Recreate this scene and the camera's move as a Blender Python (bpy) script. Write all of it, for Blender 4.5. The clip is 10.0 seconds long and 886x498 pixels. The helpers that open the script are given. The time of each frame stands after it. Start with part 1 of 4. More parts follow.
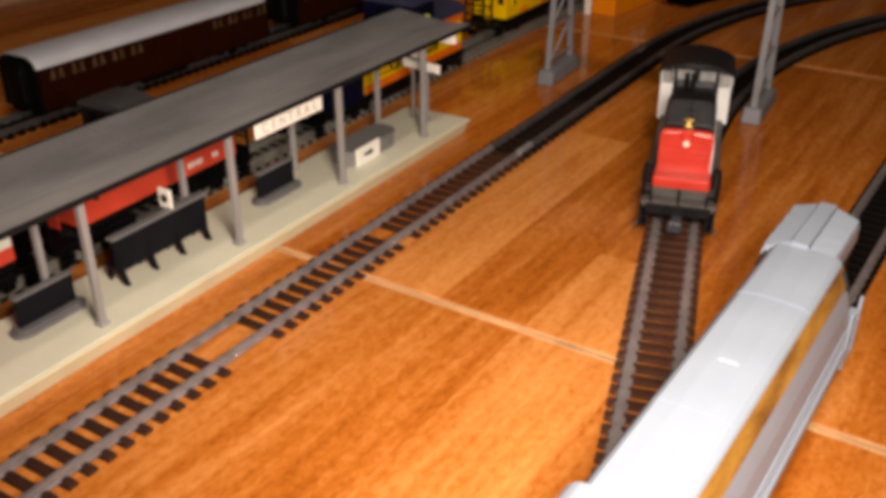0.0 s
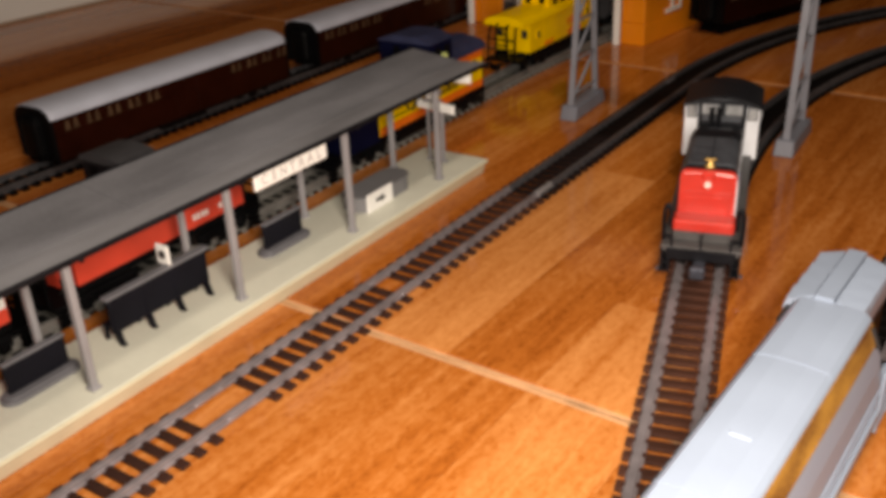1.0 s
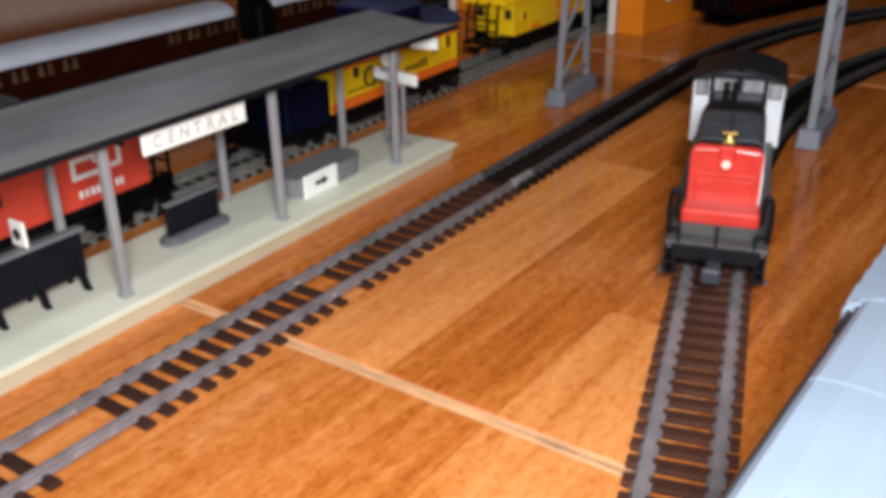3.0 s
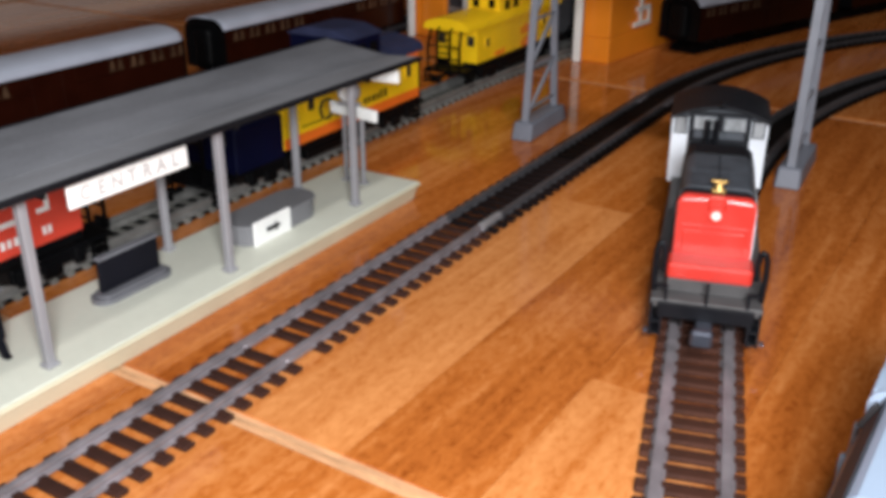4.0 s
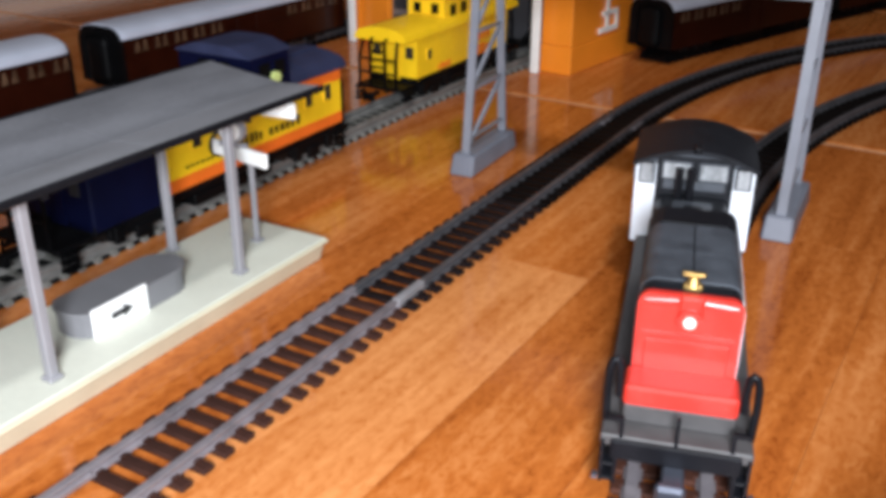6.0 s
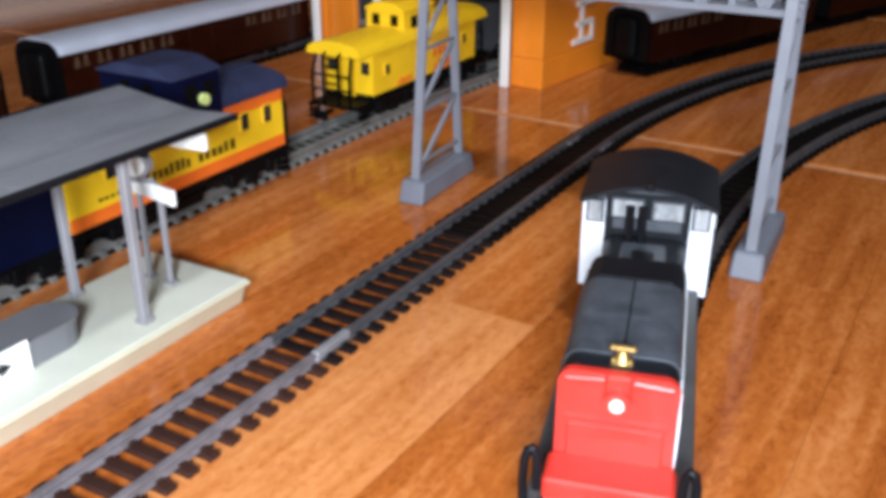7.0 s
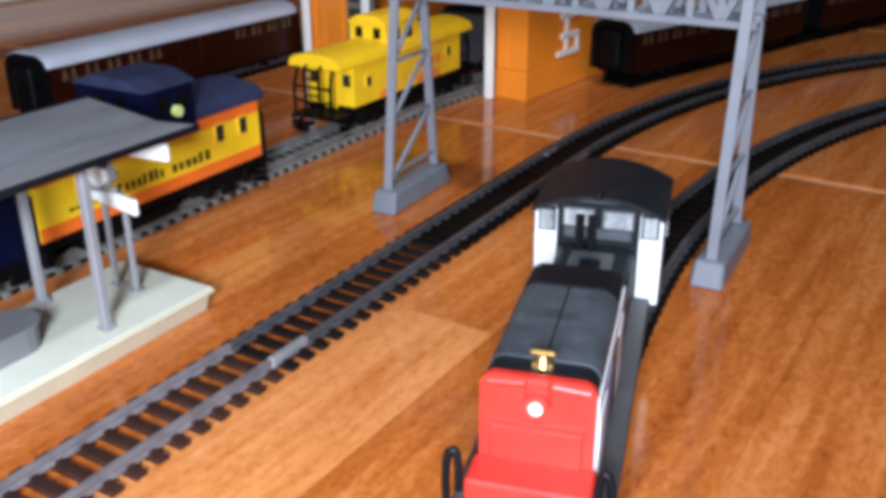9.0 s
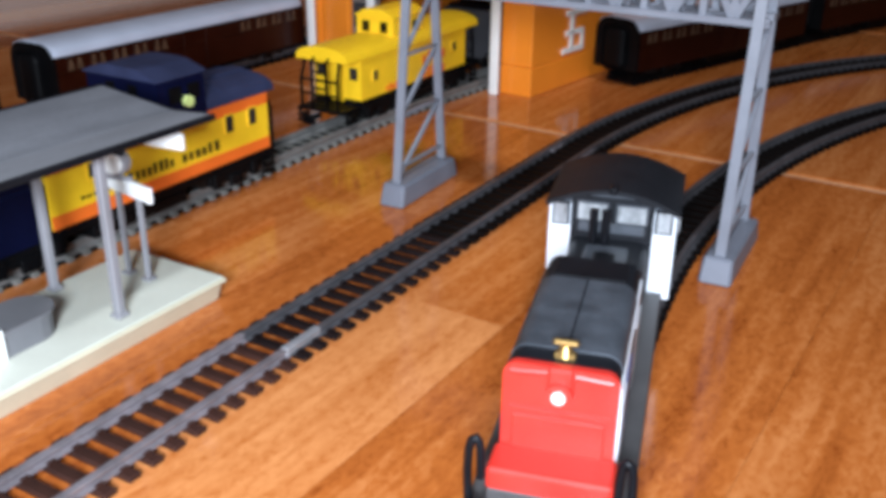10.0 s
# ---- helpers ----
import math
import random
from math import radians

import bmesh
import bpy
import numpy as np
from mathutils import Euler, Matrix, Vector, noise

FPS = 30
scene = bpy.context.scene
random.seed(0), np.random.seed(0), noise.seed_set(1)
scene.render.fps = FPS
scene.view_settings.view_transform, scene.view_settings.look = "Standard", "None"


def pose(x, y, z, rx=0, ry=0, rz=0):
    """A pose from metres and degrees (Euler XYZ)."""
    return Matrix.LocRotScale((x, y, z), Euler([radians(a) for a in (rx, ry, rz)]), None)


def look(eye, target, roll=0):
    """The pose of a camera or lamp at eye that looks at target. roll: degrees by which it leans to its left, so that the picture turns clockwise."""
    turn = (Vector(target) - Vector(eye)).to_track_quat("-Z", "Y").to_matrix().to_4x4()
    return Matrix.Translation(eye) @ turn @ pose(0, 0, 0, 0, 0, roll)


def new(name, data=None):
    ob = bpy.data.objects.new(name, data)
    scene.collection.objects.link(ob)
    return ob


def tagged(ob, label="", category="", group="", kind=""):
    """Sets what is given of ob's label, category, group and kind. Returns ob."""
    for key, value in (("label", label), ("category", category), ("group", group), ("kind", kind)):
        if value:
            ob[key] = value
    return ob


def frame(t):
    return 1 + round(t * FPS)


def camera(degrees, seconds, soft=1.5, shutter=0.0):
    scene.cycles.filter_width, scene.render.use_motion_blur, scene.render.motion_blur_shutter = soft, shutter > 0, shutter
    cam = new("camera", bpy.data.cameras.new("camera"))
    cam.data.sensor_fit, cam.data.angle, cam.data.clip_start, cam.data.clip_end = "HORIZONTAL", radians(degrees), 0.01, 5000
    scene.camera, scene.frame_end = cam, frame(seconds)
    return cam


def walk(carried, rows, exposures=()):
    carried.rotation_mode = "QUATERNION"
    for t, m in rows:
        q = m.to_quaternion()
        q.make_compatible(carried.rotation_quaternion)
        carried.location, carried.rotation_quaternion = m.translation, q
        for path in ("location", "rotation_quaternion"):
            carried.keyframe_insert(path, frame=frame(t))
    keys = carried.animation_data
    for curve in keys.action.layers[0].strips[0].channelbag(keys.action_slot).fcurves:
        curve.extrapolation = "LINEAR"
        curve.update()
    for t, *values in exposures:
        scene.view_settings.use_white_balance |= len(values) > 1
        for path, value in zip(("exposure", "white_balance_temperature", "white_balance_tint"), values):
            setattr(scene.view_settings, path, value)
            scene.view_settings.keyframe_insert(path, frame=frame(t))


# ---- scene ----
cam = camera(51.0, 10.0, soft=4.6)
PATH = [
    (0, (0.0175, -0.0396, 0.1914), (-0.0138, 1.5833, -0.6753), 0.0),
    (0.5, (0.0175, -0.0276, 0.1895), (-0.0101, 1.5944, -0.6780), -0.2),
    (0.7, (0.0250, -0.0240, 0.1895), (-0.0540, 1.7510, -0.7300), -1.5),
    (1, (0.0340, -0.0193, 0.1923), (-0.0957, 1.6229, -0.6256), -2.6),
    (1.2, (0.0415, -0.0108, 0.1855), (-0.1320, 1.7770, -0.6960), -2.0),
    (1.5, (0.0488, 0.0000, 0.1757), (-0.1582, 1.6468, -0.6182), -3.0),
    (2, (0.0552, 0.0258, 0.1582), (-0.1785, 1.6670, -0.6403), -2.8),
    (2.5, (0.0451, 0.0405, 0.1490), (-0.1104, 1.6946, -0.6422), -1.2),
    (2.7, (0.0440, 0.0440, 0.1470), (-0.1060, 1.8460, -0.7090), -1.1),
    (3.8, (0.0390, 0.0770, 0.1420), (0.0040, 1.9060, -0.6660), 0.0),
    (4, (0.0386, 0.0828, 0.1444), (0.0138, 1.7646, -0.6026), 0.1),
    (4.5, (0.0451, 0.1021, 0.1444), (0.0221, 1.7839, -0.6035), 0.1),
    (5, (0.0478, 0.1233, 0.1398), (0.0377, 1.7958, -0.6274), 0.2),
    (5.5, (0.0515, 0.1435, 0.1408), (0.0708, 1.8133, -0.6311), 1.0),
    (5.7, (0.0550, 0.1520, 0.1400), (0.0790, 1.9700, -0.6940), 0.6),
    (7, (0.0828, 0.1960, 0.1389), (0.0948, 1.8713, -0.6201), 0.2),
    (7.5, (0.0975, 0.2061, 0.1371), (0.0938, 1.8842, -0.6173), -0.3),
    (8, (0.1021, 0.1969, 0.1417), (0.1012, 1.8786, -0.6054), -1.5),
    (8.5, (0.0984, 0.1941, 0.1398), (0.1021, 1.8823, -0.5934), -0.5),
    (9, (0.1003, 0.1914, 0.1398), (0.0828, 1.8768, -0.5980), -0.2),
    (9.5, (0.0966, 0.1914, 0.1398), (0.0920, 1.8759, -0.6017), 0.1),
    (10, (0.0938, 0.1895, 0.1389), (0.0929, 1.8731, -0.6035), 0.8),
]
walk(cam, [(t, look(eye, target, roll)) for t, eye, target, roll in PATH], exposures=[(0.0, -0.98, 8700, 17), (1.5, -0.90, 7300, 12), (2.5, -0.83, 6450, 8), (5.0, -0.25, 6050, 9), (7.5, 0.23, 5520, 7), (10.0, 0.20, 5420, 7)])

# ---- light: a hand torch beside the lens, and the dim room round it ----
world = bpy.data.worlds.new("room_dark")
scene.world = world
world.use_nodes = True
world.node_tree.nodes["Background"].inputs[0].default_value = (0.9, 0.85, 0.8, 1)
world.node_tree.nodes["Background"].inputs[1].default_value = 0.0008


def lamp(name, kind, power, matrix, size, colour):
    data = bpy.data.lights.new(name, kind)
    data.energy, data.color = power, colour
    if kind == "AREA":
        data.shape, data.size = "DISK", size
    elif kind == "SPOT":
        data.spot_size, data.spot_blend, data.shadow_soft_size = radians(118), 1.0, size
    else:
        data.shadow_soft_size = size
    ob = new(name, data)
    ob.matrix_world = matrix
    return ob


lamp("torch", "SPOT", 16.0, look((0.060, 0.024, 0.190), (0.015, 0.42, 0.0)), 0.050, (1.0, 0.975, 0.95))
# unseen overhead light, hung low and forward to fill sides facing the camera
lamp("room_fill", "POINT", 35.0, pose(0.22, -0.08, 1.42), 0.06, (1.0, 0.95, 0.88))


# ---- materials ----
def mat(name, col, rough=0.5, metal=0.0, var=0.2, scale=60.0, bump=0.15, fine=900.0, coat=0.0, spec=0.5, dirt=None, stretch=None):
    """A surface with tone variation at two scales and fine relief."""
    m = bpy.data.materials.new(name)
    m.use_nodes = True
    nt = m.node_tree
    b = nt.nodes["Principled BSDF"]
    b.inputs["Metallic"].default_value = metal
    b.inputs["Specular IOR Level"].default_value = spec
    b.inputs["Coat Weight"].default_value = coat
    b.inputs["Coat Roughness"].default_value = 0.12
    tc = nt.nodes.new("ShaderNodeTexCoord")
    big, small = nt.nodes.new("ShaderNodeTexNoise"), nt.nodes.new("ShaderNodeTexNoise")
    big.inputs["Scale"].default_value, big.inputs["Detail"].default_value = scale, 4.0
    small.inputs["Scale"].default_value, small.inputs["Detail"].default_value = fine, 3.0
    ramp = nt.nodes.new("ShaderNodeMix")
    ramp.data_type = "RGBA"
    dark = dirt or tuple(c * (1 - var) for c in col)
    ramp.inputs["A"].default_value = (*dark, 1)
    ramp.inputs["B"].default_value = (*(min(1.0, c * (1 + var * 0.5)) for c in col), 1)
    add = nt.nodes.new("ShaderNodeMath")
    add.operation = "MULTIPLY_ADD"
    add.inputs[1].default_value = 0.35
    mr = nt.nodes.new("ShaderNodeMapRange")
    mr.inputs["From Min"].default_value, mr.inputs["From Max"].default_value = 0.45, 0.9
    if stretch:
        mp = nt.nodes.new("ShaderNodeMapping")
        mp.inputs["Scale"].default_value = stretch
        nt.links.new(tc.outputs["Object"], mp.inputs["Vector"])
        nt.links.new(mp.outputs[0], big.inputs["Vector"])
    else:
        nt.links.new(tc.outputs["Object"], big.inputs["Vector"])
    nt.links.new(tc.outputs["Object"], small.inputs["Vector"])
    nt.links.new(small.outputs["Fac"], add.inputs[0])
    nt.links.new(big.outputs["Fac"], add.inputs[2])
    nt.links.new(add.outputs[0], mr.inputs["Value"])
    nt.links.new(mr.outputs["Result"], ramp.inputs["Factor"])
    nt.links.new(ramp.outputs["Result"], b.inputs["Base Color"])
    ro = nt.nodes.new("ShaderNodeMapRange")
    ro.inputs["To Min"].default_value, ro.inputs["To Max"].default_value = max(0.03, rough - 0.1), min(1.0, rough + 0.1)
    nt.links.new(big.outputs["Fac"], ro.inputs["Value"])
    nt.links.new(ro.outputs["Result"], b.inputs["Roughness"])
    bp = nt.nodes.new("ShaderNodeBump")
    bp.inputs["Strength"].default_value, bp.inputs["Distance"].default_value = bump, 0.0003
    nt.links.new(small.outputs["Fac"], bp.inputs["Height"])
    nt.links.new(bp.outputs["Normal"], b.inputs["Normal"])
    return m


def wood_mat(name, island, bias=0.2, spread=0.62):
    """Glossy printed wood: a tone of its own for each strip, long grain, cork-like mottling."""
    m = bpy.data.materials.new(name)
    m.use_nodes = True
    nt = m.node_tree
    L = nt.links.new
    b = nt.nodes["Principled BSDF"]
    tc = nt.nodes.new("ShaderNodeTexCoord")
    if island:
        rnd = nt.nodes.new("ShaderNodeNewGeometry").outputs["Random Per Island"]
    else:
        rnd = nt.nodes.new("ShaderNodeObjectInfo").outputs["Random"]
    off = nt.nodes.new("ShaderNodeCombineXYZ")
    mul = nt.nodes.new("ShaderNodeMath")
    mul.operation, mul.inputs[1].default_value = "MULTIPLY", 7.0
    L(rnd, mul.inputs[0])
    L(mul.outputs[0], off.inputs[0])
    L(mul.outputs[0], off.inputs[1])
    vadd = nt.nodes.new("ShaderNodeVectorMath")
    vadd.operation = "ADD"
    L(tc.outputs["Object"], vadd.inputs[0])
    L(off.outputs[0], vadd.inputs[1])

    def tex(stretch, scale, detail, distort):
        mp = nt.nodes.new("ShaderNodeMapping")
        mp.inputs["Scale"].default_value = stretch
        L(vadd.outputs[0], mp.inputs["Vector"])
        n = nt.nodes.new("ShaderNodeTexNoise")
        n.inputs["Scale"].default_value, n.inputs["Detail"].default_value = scale, detail
        n.inputs["Distortion"].default_value = distort
        L(mp.outputs[0], n.inputs["Vector"])
        return n.outputs["Fac"]

    grain = tex((1, 0.07, 1), 190.0, 6.0, 0.7)
    cloud = tex((1, 0.10, 1), 38.0, 4.0, 1.1)
    fleck = tex((1, 0.5, 1), 340.0, 2.0, 2.0)
    mott = tex((1, 0.50, 1), 430.0, 3.0, 0.6)
    ramp = nt.nodes.new("ShaderNodeValToRGB")
    e = ramp.color_ramp.elements
    e[0].position, e[0].color = 0.0, (0.205, 0.042, 0.0052, 1)
    e[1].position, e[1].color = 1.0, (0.62, 0.252, 0.080, 1)
    mid = e.new(0.45)
    mid.color = (0.41, 0.119, 0.0205, 1)

    def math_node(op, a, v):
        n = nt.nodes.new("ShaderNodeMath")
        n.operation = op
        for i, s in enumerate((a, v)):
            if isinstance(s, (int, float)):
                n.inputs[i].default_value = s
            else:
                L(s, n.inputs[i])
        return n.outputs[0]

    tone = math_node("MULTIPLY", rnd, spread)
    a = math_node("MULTIPLY", math_node("SUBTRACT", grain, 0.5), 0.85)
    c = math_node("MULTIPLY", math_node("SUBTRACT", cloud, 0.5), 0.85)
    d = math_node("MULTIPLY", math_node("SUBTRACT", mott, 0.5), 0.62)
    fl = nt.nodes.new("ShaderNodeMapRange")
    fl.inputs["From Min"].default_value, fl.inputs["From Max"].default_value = 0.36, 0.46
    fl.inputs["To Min"].default_value, fl.inputs["To Max"].default_value = -0.16, 0.0
    L(fleck, fl.inputs["Value"])
    c = math_node("ADD", c, fl.outputs[0])
    tot = math_node("ADD", math_node("ADD", tone, bias + 0.04), math_node("ADD", a, math_node("ADD", c, d)))
    L(tot, ramp.inputs[0])
    L(ramp.outputs[0], b.inputs["Base Color"])
    r = nt.nodes.new("ShaderNodeMapRange")
    r.inputs["To Min"].default_value, r.inputs["To Max"].default_value = 0.07, 0.16
    L(cloud, r.inputs["Value"])
    L(r.outputs[0], b.inputs["Roughness"])
    b.inputs["Specular IOR Level"].default_value = 0.36
    bp = nt.nodes.new("ShaderNodeBump")
    bp.inputs["Strength"].default_value, bp.inputs["Distance"].default_value = 0.08, 0.0004
    L(mott, bp.inputs["Height"])
    L(bp.outputs[0], b.inputs["Normal"])
    return m


WOOD = {"soft": wood_mat("floor_wood_soft", False, 0.54, 0.08), "mid": wood_mat("floor_wood", False, 0.42, 0.18), "light": wood_mat("floor_wood_light", False, 0.74, 0.10), "dark": wood_mat("floor_wood_dark", False, 0.33, 0.08)}
WOOD_FAR = wood_mat("floor_wood_far", True)
GROUT = mat("joint_filler", (0.55, 0.31, 0.16), 0.6, var=0.25, scale=90)
SEAM = mat("joint_seam", (0.50, 0.28, 0.14), 0.6, var=0.5, scale=60)
TIE = mat("sleeper_brown", (0.052, 0.0195, 0.0120), 0.75, spec=0.15, var=0.4, scale=200)
TIE_DARK = mat("sleeper_dark_brown", (0.036, 0.0140, 0.0095), 0.75, spec=0.15, var=0.4, scale=200)
# a step between the dark brown and the black sleepers
TIE_BLACKISH = mat("sleeper_blackish", (0.0100, 0.0058, 0.0056), 0.65, spec=0.1, var=0.4, scale=200)
TIE_BLACK = mat("sleeper_black", (0.0034, 0.0023, 0.0021), 0.6, spec=0.08, var=0.4, scale=200)
TIE_GREY = mat("sleeper_grey", (0.125, 0.122, 0.110), 0.7, var=0.35, scale=150)
RAIL = mat("rail_steel", (0.30, 0.27, 0.29), 0.42, metal=0.55, var=0.3, scale=140)
RAIL_DARK = mat("rail_dark", (0.112, 0.110, 0.120), 0.45, metal=0.5, var=0.3, scale=140)
ROADBED = mat("roadbed_dark", (0.005, 0.0055, 0.0055), 0.7, spec=0.12, var=0.4, scale=200)
INK_OLIVE = mat("ink_olive", (0.060, 0.036, 0.003), 0.5)
RAIL_GREY = mat("rail_dull", (0.21, 0.205, 0.195), 0.55, metal=0.3, var=0.3, scale=140)
SHINY = mat("joiner_bright", (0.34, 0.34, 0.36), 0.4, metal=0.4, var=0.4)
SLAB = mat("platform_cream", (0.58, 0.585, 0.50), 0.6, var=0.10, scale=35, bump=0.3, fine=500)
SLAB_EDGE = mat("platform_edge", (0.58, 0.54, 0.39), 0.55, var=0.12, scale=60)
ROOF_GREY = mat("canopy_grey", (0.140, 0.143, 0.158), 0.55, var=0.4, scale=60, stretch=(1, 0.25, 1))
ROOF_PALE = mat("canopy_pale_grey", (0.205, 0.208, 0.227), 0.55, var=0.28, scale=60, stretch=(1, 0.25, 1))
ROOF_EDGE = mat("canopy_fascia", (0.007, 0.007, 0.009), 0.55, spec=0.12, var=0.3)
POST = mat("post_grey", (0.245, 0.24, 0.255), 0.5, var=0.12)
TOWER = mat("gantry_grey", (0.195, 0.205, 0.24), 0.42, var=0.12, scale=80)
TOWER_BASE = mat("gantry_footing", (0.155, 0.165, 0.20), 0.5, var=0.15)
BENCH = mat("bench_black", (0.005, 0.005, 0.0085), 0.55, spec=0.12, var=0.3)
BENCH_BASE = mat("bench_plinth", (0.13, 0.13, 0.145), 0.55, var=0.2)
WHITE = mat("sign_white", (0.82, 0.82, 0.80), 0.45, var=0.06)
INK = mat("ink_black", (0.012, 0.012, 0.014), 0.6)
INK_GREY = mat("ink_grey", (0.50, 0.47, 0.46), 0.6)
KIOSK = mat("planter_grey", (0.165, 0.165, 0.175), 0.6, var=0.15)
RED = mat("loco_red", (0.52, 0.030, 0.020), 0.36, var=0.16, scale=90, bump=0.08, coat=0.12)
BLACK = mat("loco_black", (0.006, 0.0064, 0.0085), 0.42, spec=0.14, var=0.3, scale=120)
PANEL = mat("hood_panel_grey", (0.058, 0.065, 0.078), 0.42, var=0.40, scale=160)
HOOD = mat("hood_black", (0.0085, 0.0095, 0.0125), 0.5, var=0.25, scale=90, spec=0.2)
DECKGREY = mat("deck_grey", (0.062, 0.059, 0.060), 0.5, var=0.3, scale=120)
LOCO_BLUE = mat("side_blue", (0.10, 0.16, 0.36), 0.4, var=0.3, scale=200)
ARCH = mat("cab_front_grey", (0.050, 0.057, 0.070), 0.45, var=0.25, scale=120)
CABWHITE = mat("cab_white", (0.70, 0.74, 0.80), 0.4, var=0.08)
GLASS_DIM = mat("window_milky", (0.30, 0.315, 0.33), 0.3, var=0.6, scale=500, coat=0.3, stretch=(1, 1, 0.2))
BRASS = mat("bell_brass", (0.55, 0.37, 0.13), 0.38, metal=0.9, var=0.15)
LENS = mat("lamp_lens", (0.66, 0.58, 0.54), 0.12, var=0.05, coat=0.6)
CHROME = mat("coupler_metal", (0.080, 0.088, 0.115), 0.38, metal=0.6)
WAGON_RED = mat("caboose_red", (0.66, 0.060, 0.032), 0.45, var=0.15)
YELLOW = mat("caboose_yellow", (0.90, 0.57, 0.005), 0.42, var=0.10)
YELLOW_B = mat("caboose_bright_yellow", (0.95, 0.60, 0.004), 0.42, var=0.08)
ORANGE = mat("stripe_orange", (0.80, 0.155, 0.012), 0.42, var=0.10)
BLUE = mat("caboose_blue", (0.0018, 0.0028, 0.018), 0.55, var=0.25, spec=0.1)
# lighter, greyer copy of the caboose blue: overhead sheen put into the roof colour
BLUE_ROOF_LIT = mat("caboose_blue_roof_lit", (0.023, 0.028, 0.066), 0.6, var=0.3, spec=0.3)
DARK_ROOF = mat("caboose_dark_roof", (0.030, 0.030, 0.034), 0.6, var=0.25)
FRAME = mat("underframe_black", (0.0022, 0.0022, 0.0027), 0.55, spec=0.10, var=0.4)
WHEEL = mat("wheel_dark", (0.008, 0.0072, 0.0072), 0.5, metal=0.1, spec=0.2)
BROWN = mat("coach_maroon", (0.018, 0.0030, 0.0012), 0.38, spec=0.14, var=0.3, scale=60, coat=0.08)
COACH_ROOF = mat("coach_roof_grey", (0.44, 0.47, 0.56), 0.32, var=0.12, scale=40)
CREAM = mat("coach_window_cream", (0.080, 0.046, 0.026), 0.4, var=0.7, scale=250)
SHED = mat("shed_orange", (0.84, 0.255, 0.014), 0.33, var=0.12, scale=30, coat=0.2)
# shed orange taken down to dark brown: the gloom indoors is painted in
SHED_SHADE = mat("shed_inside_shade", (0.05, 0.02, 0.008), 0.6)
SHED_GREY = mat("shed_door_grey", (0.20, 0.17, 0.15), 0.5)
PALE = mat("loco_pale_blue", (0.238, 0.292, 0.380), 0.36, var=0.06, scale=40, bump=0.05)
GOLD = mat("stripe_gold", (0.33, 0.165, 0.030), 0.5, var=0.6, scale=120, dirt=(0.12, 0.045, 0.012), stretch=(1, 0.25, 1))
SLATE = mat("stripe_slate", (0.030, 0.034, 0.043), 0.5, var=0.4, scale=120)
LIME = mat("lamp_green", (0.62, 0.72, 0.25), 0.3)
PLASTER = mat("wall_plaster", (0.095, 0.042, 0.016), 0.85, var=0.08, scale=3, fine=80)
SKIRT = mat("skirting_white", (0.80, 0.79, 0.76), 0.4, var=0.05, scale=8)
NOSE_WHITE = mat("nose_white", (0.78, 0.76, 0.74), 0.35, var=0.06)
NOSE_RED = mat("nose_red", (0.62, 0.07, 0.03), 0.35, var=0.1)


# ---- building helpers ----
def part(name, bm, material, parent, label="", smooth=False):
    me = bpy.data.meshes.new(name)
    if smooth:
        for f in bm.faces:
            f.smooth = True
    bm.to_mesh(me)
    bm.free()
    me.materials.append(material)
    ob = new(name, me)
    ob.parent = parent
    if label:
        ob["label"] = label
    return ob


def thing(name, label, category, x, y, heading, group="", z=0.0, kind=""):
    """An empty at the thing's base; its own y axis points along the heading (degrees clockwise from the world's y)."""
    ob = new(name)
    ob.empty_display_size = 0.01
    ob.matrix_world = pose(x, y, z, 0, 0, -heading)
    return tagged(ob, label, category, group, kind)


def box(bm, x0, x1, y0, y1, z0, z1, bev=0.0, seg=1, taper=0.0):
    r = bmesh.ops.create_cube(bm, size=1.0)
    vs = r["verts"]
    for v in vs:
        k = 1 - taper if v.co.z > 0 else 1.0
        v.co = Vector(((x0 + x1) / 2 + v.co.x * (x1 - x0) * k, (y0 + y1) / 2 + v.co.y * (y1 - y0) * k, (z0 + z1) / 2 + v.co.z * (z1 - z0)))
    if bev:
        es = list({e for v in vs for e in v.link_edges})
        bmesh.ops.bevel(bm, geom=es, offset=bev, segments=seg, affect="EDGES", profile=0.5)
    return bm


def cyl(bm, p, q, r, n=12, r2=None):
    p, q = Vector(p), Vector(q)
    d = q - p
    m = Matrix.Translation((p + q) / 2) @ d.to_track_quat("Z", "Y").to_matrix().to_4x4()
    bmesh.ops.create_cone(bm, cap_ends=True, segments=n, radius1=r, radius2=r if r2 is None else r2, depth=d.length, matrix=m)
    return bm


def bar(bm, p, q, w, h=None):
    """A square bar from p to q."""
    p, q = Vector(p), Vector(q)
    d = q - p
    m = Matrix.Translation((p + q) / 2) @ d.to_track_quat("Z", "Y").to_matrix().to_4x4() @ Matrix.Diagonal((w, h or w, d.length, 1))
    bmesh.ops.create_cube(bm, size=1.0, matrix=m)
    return bm


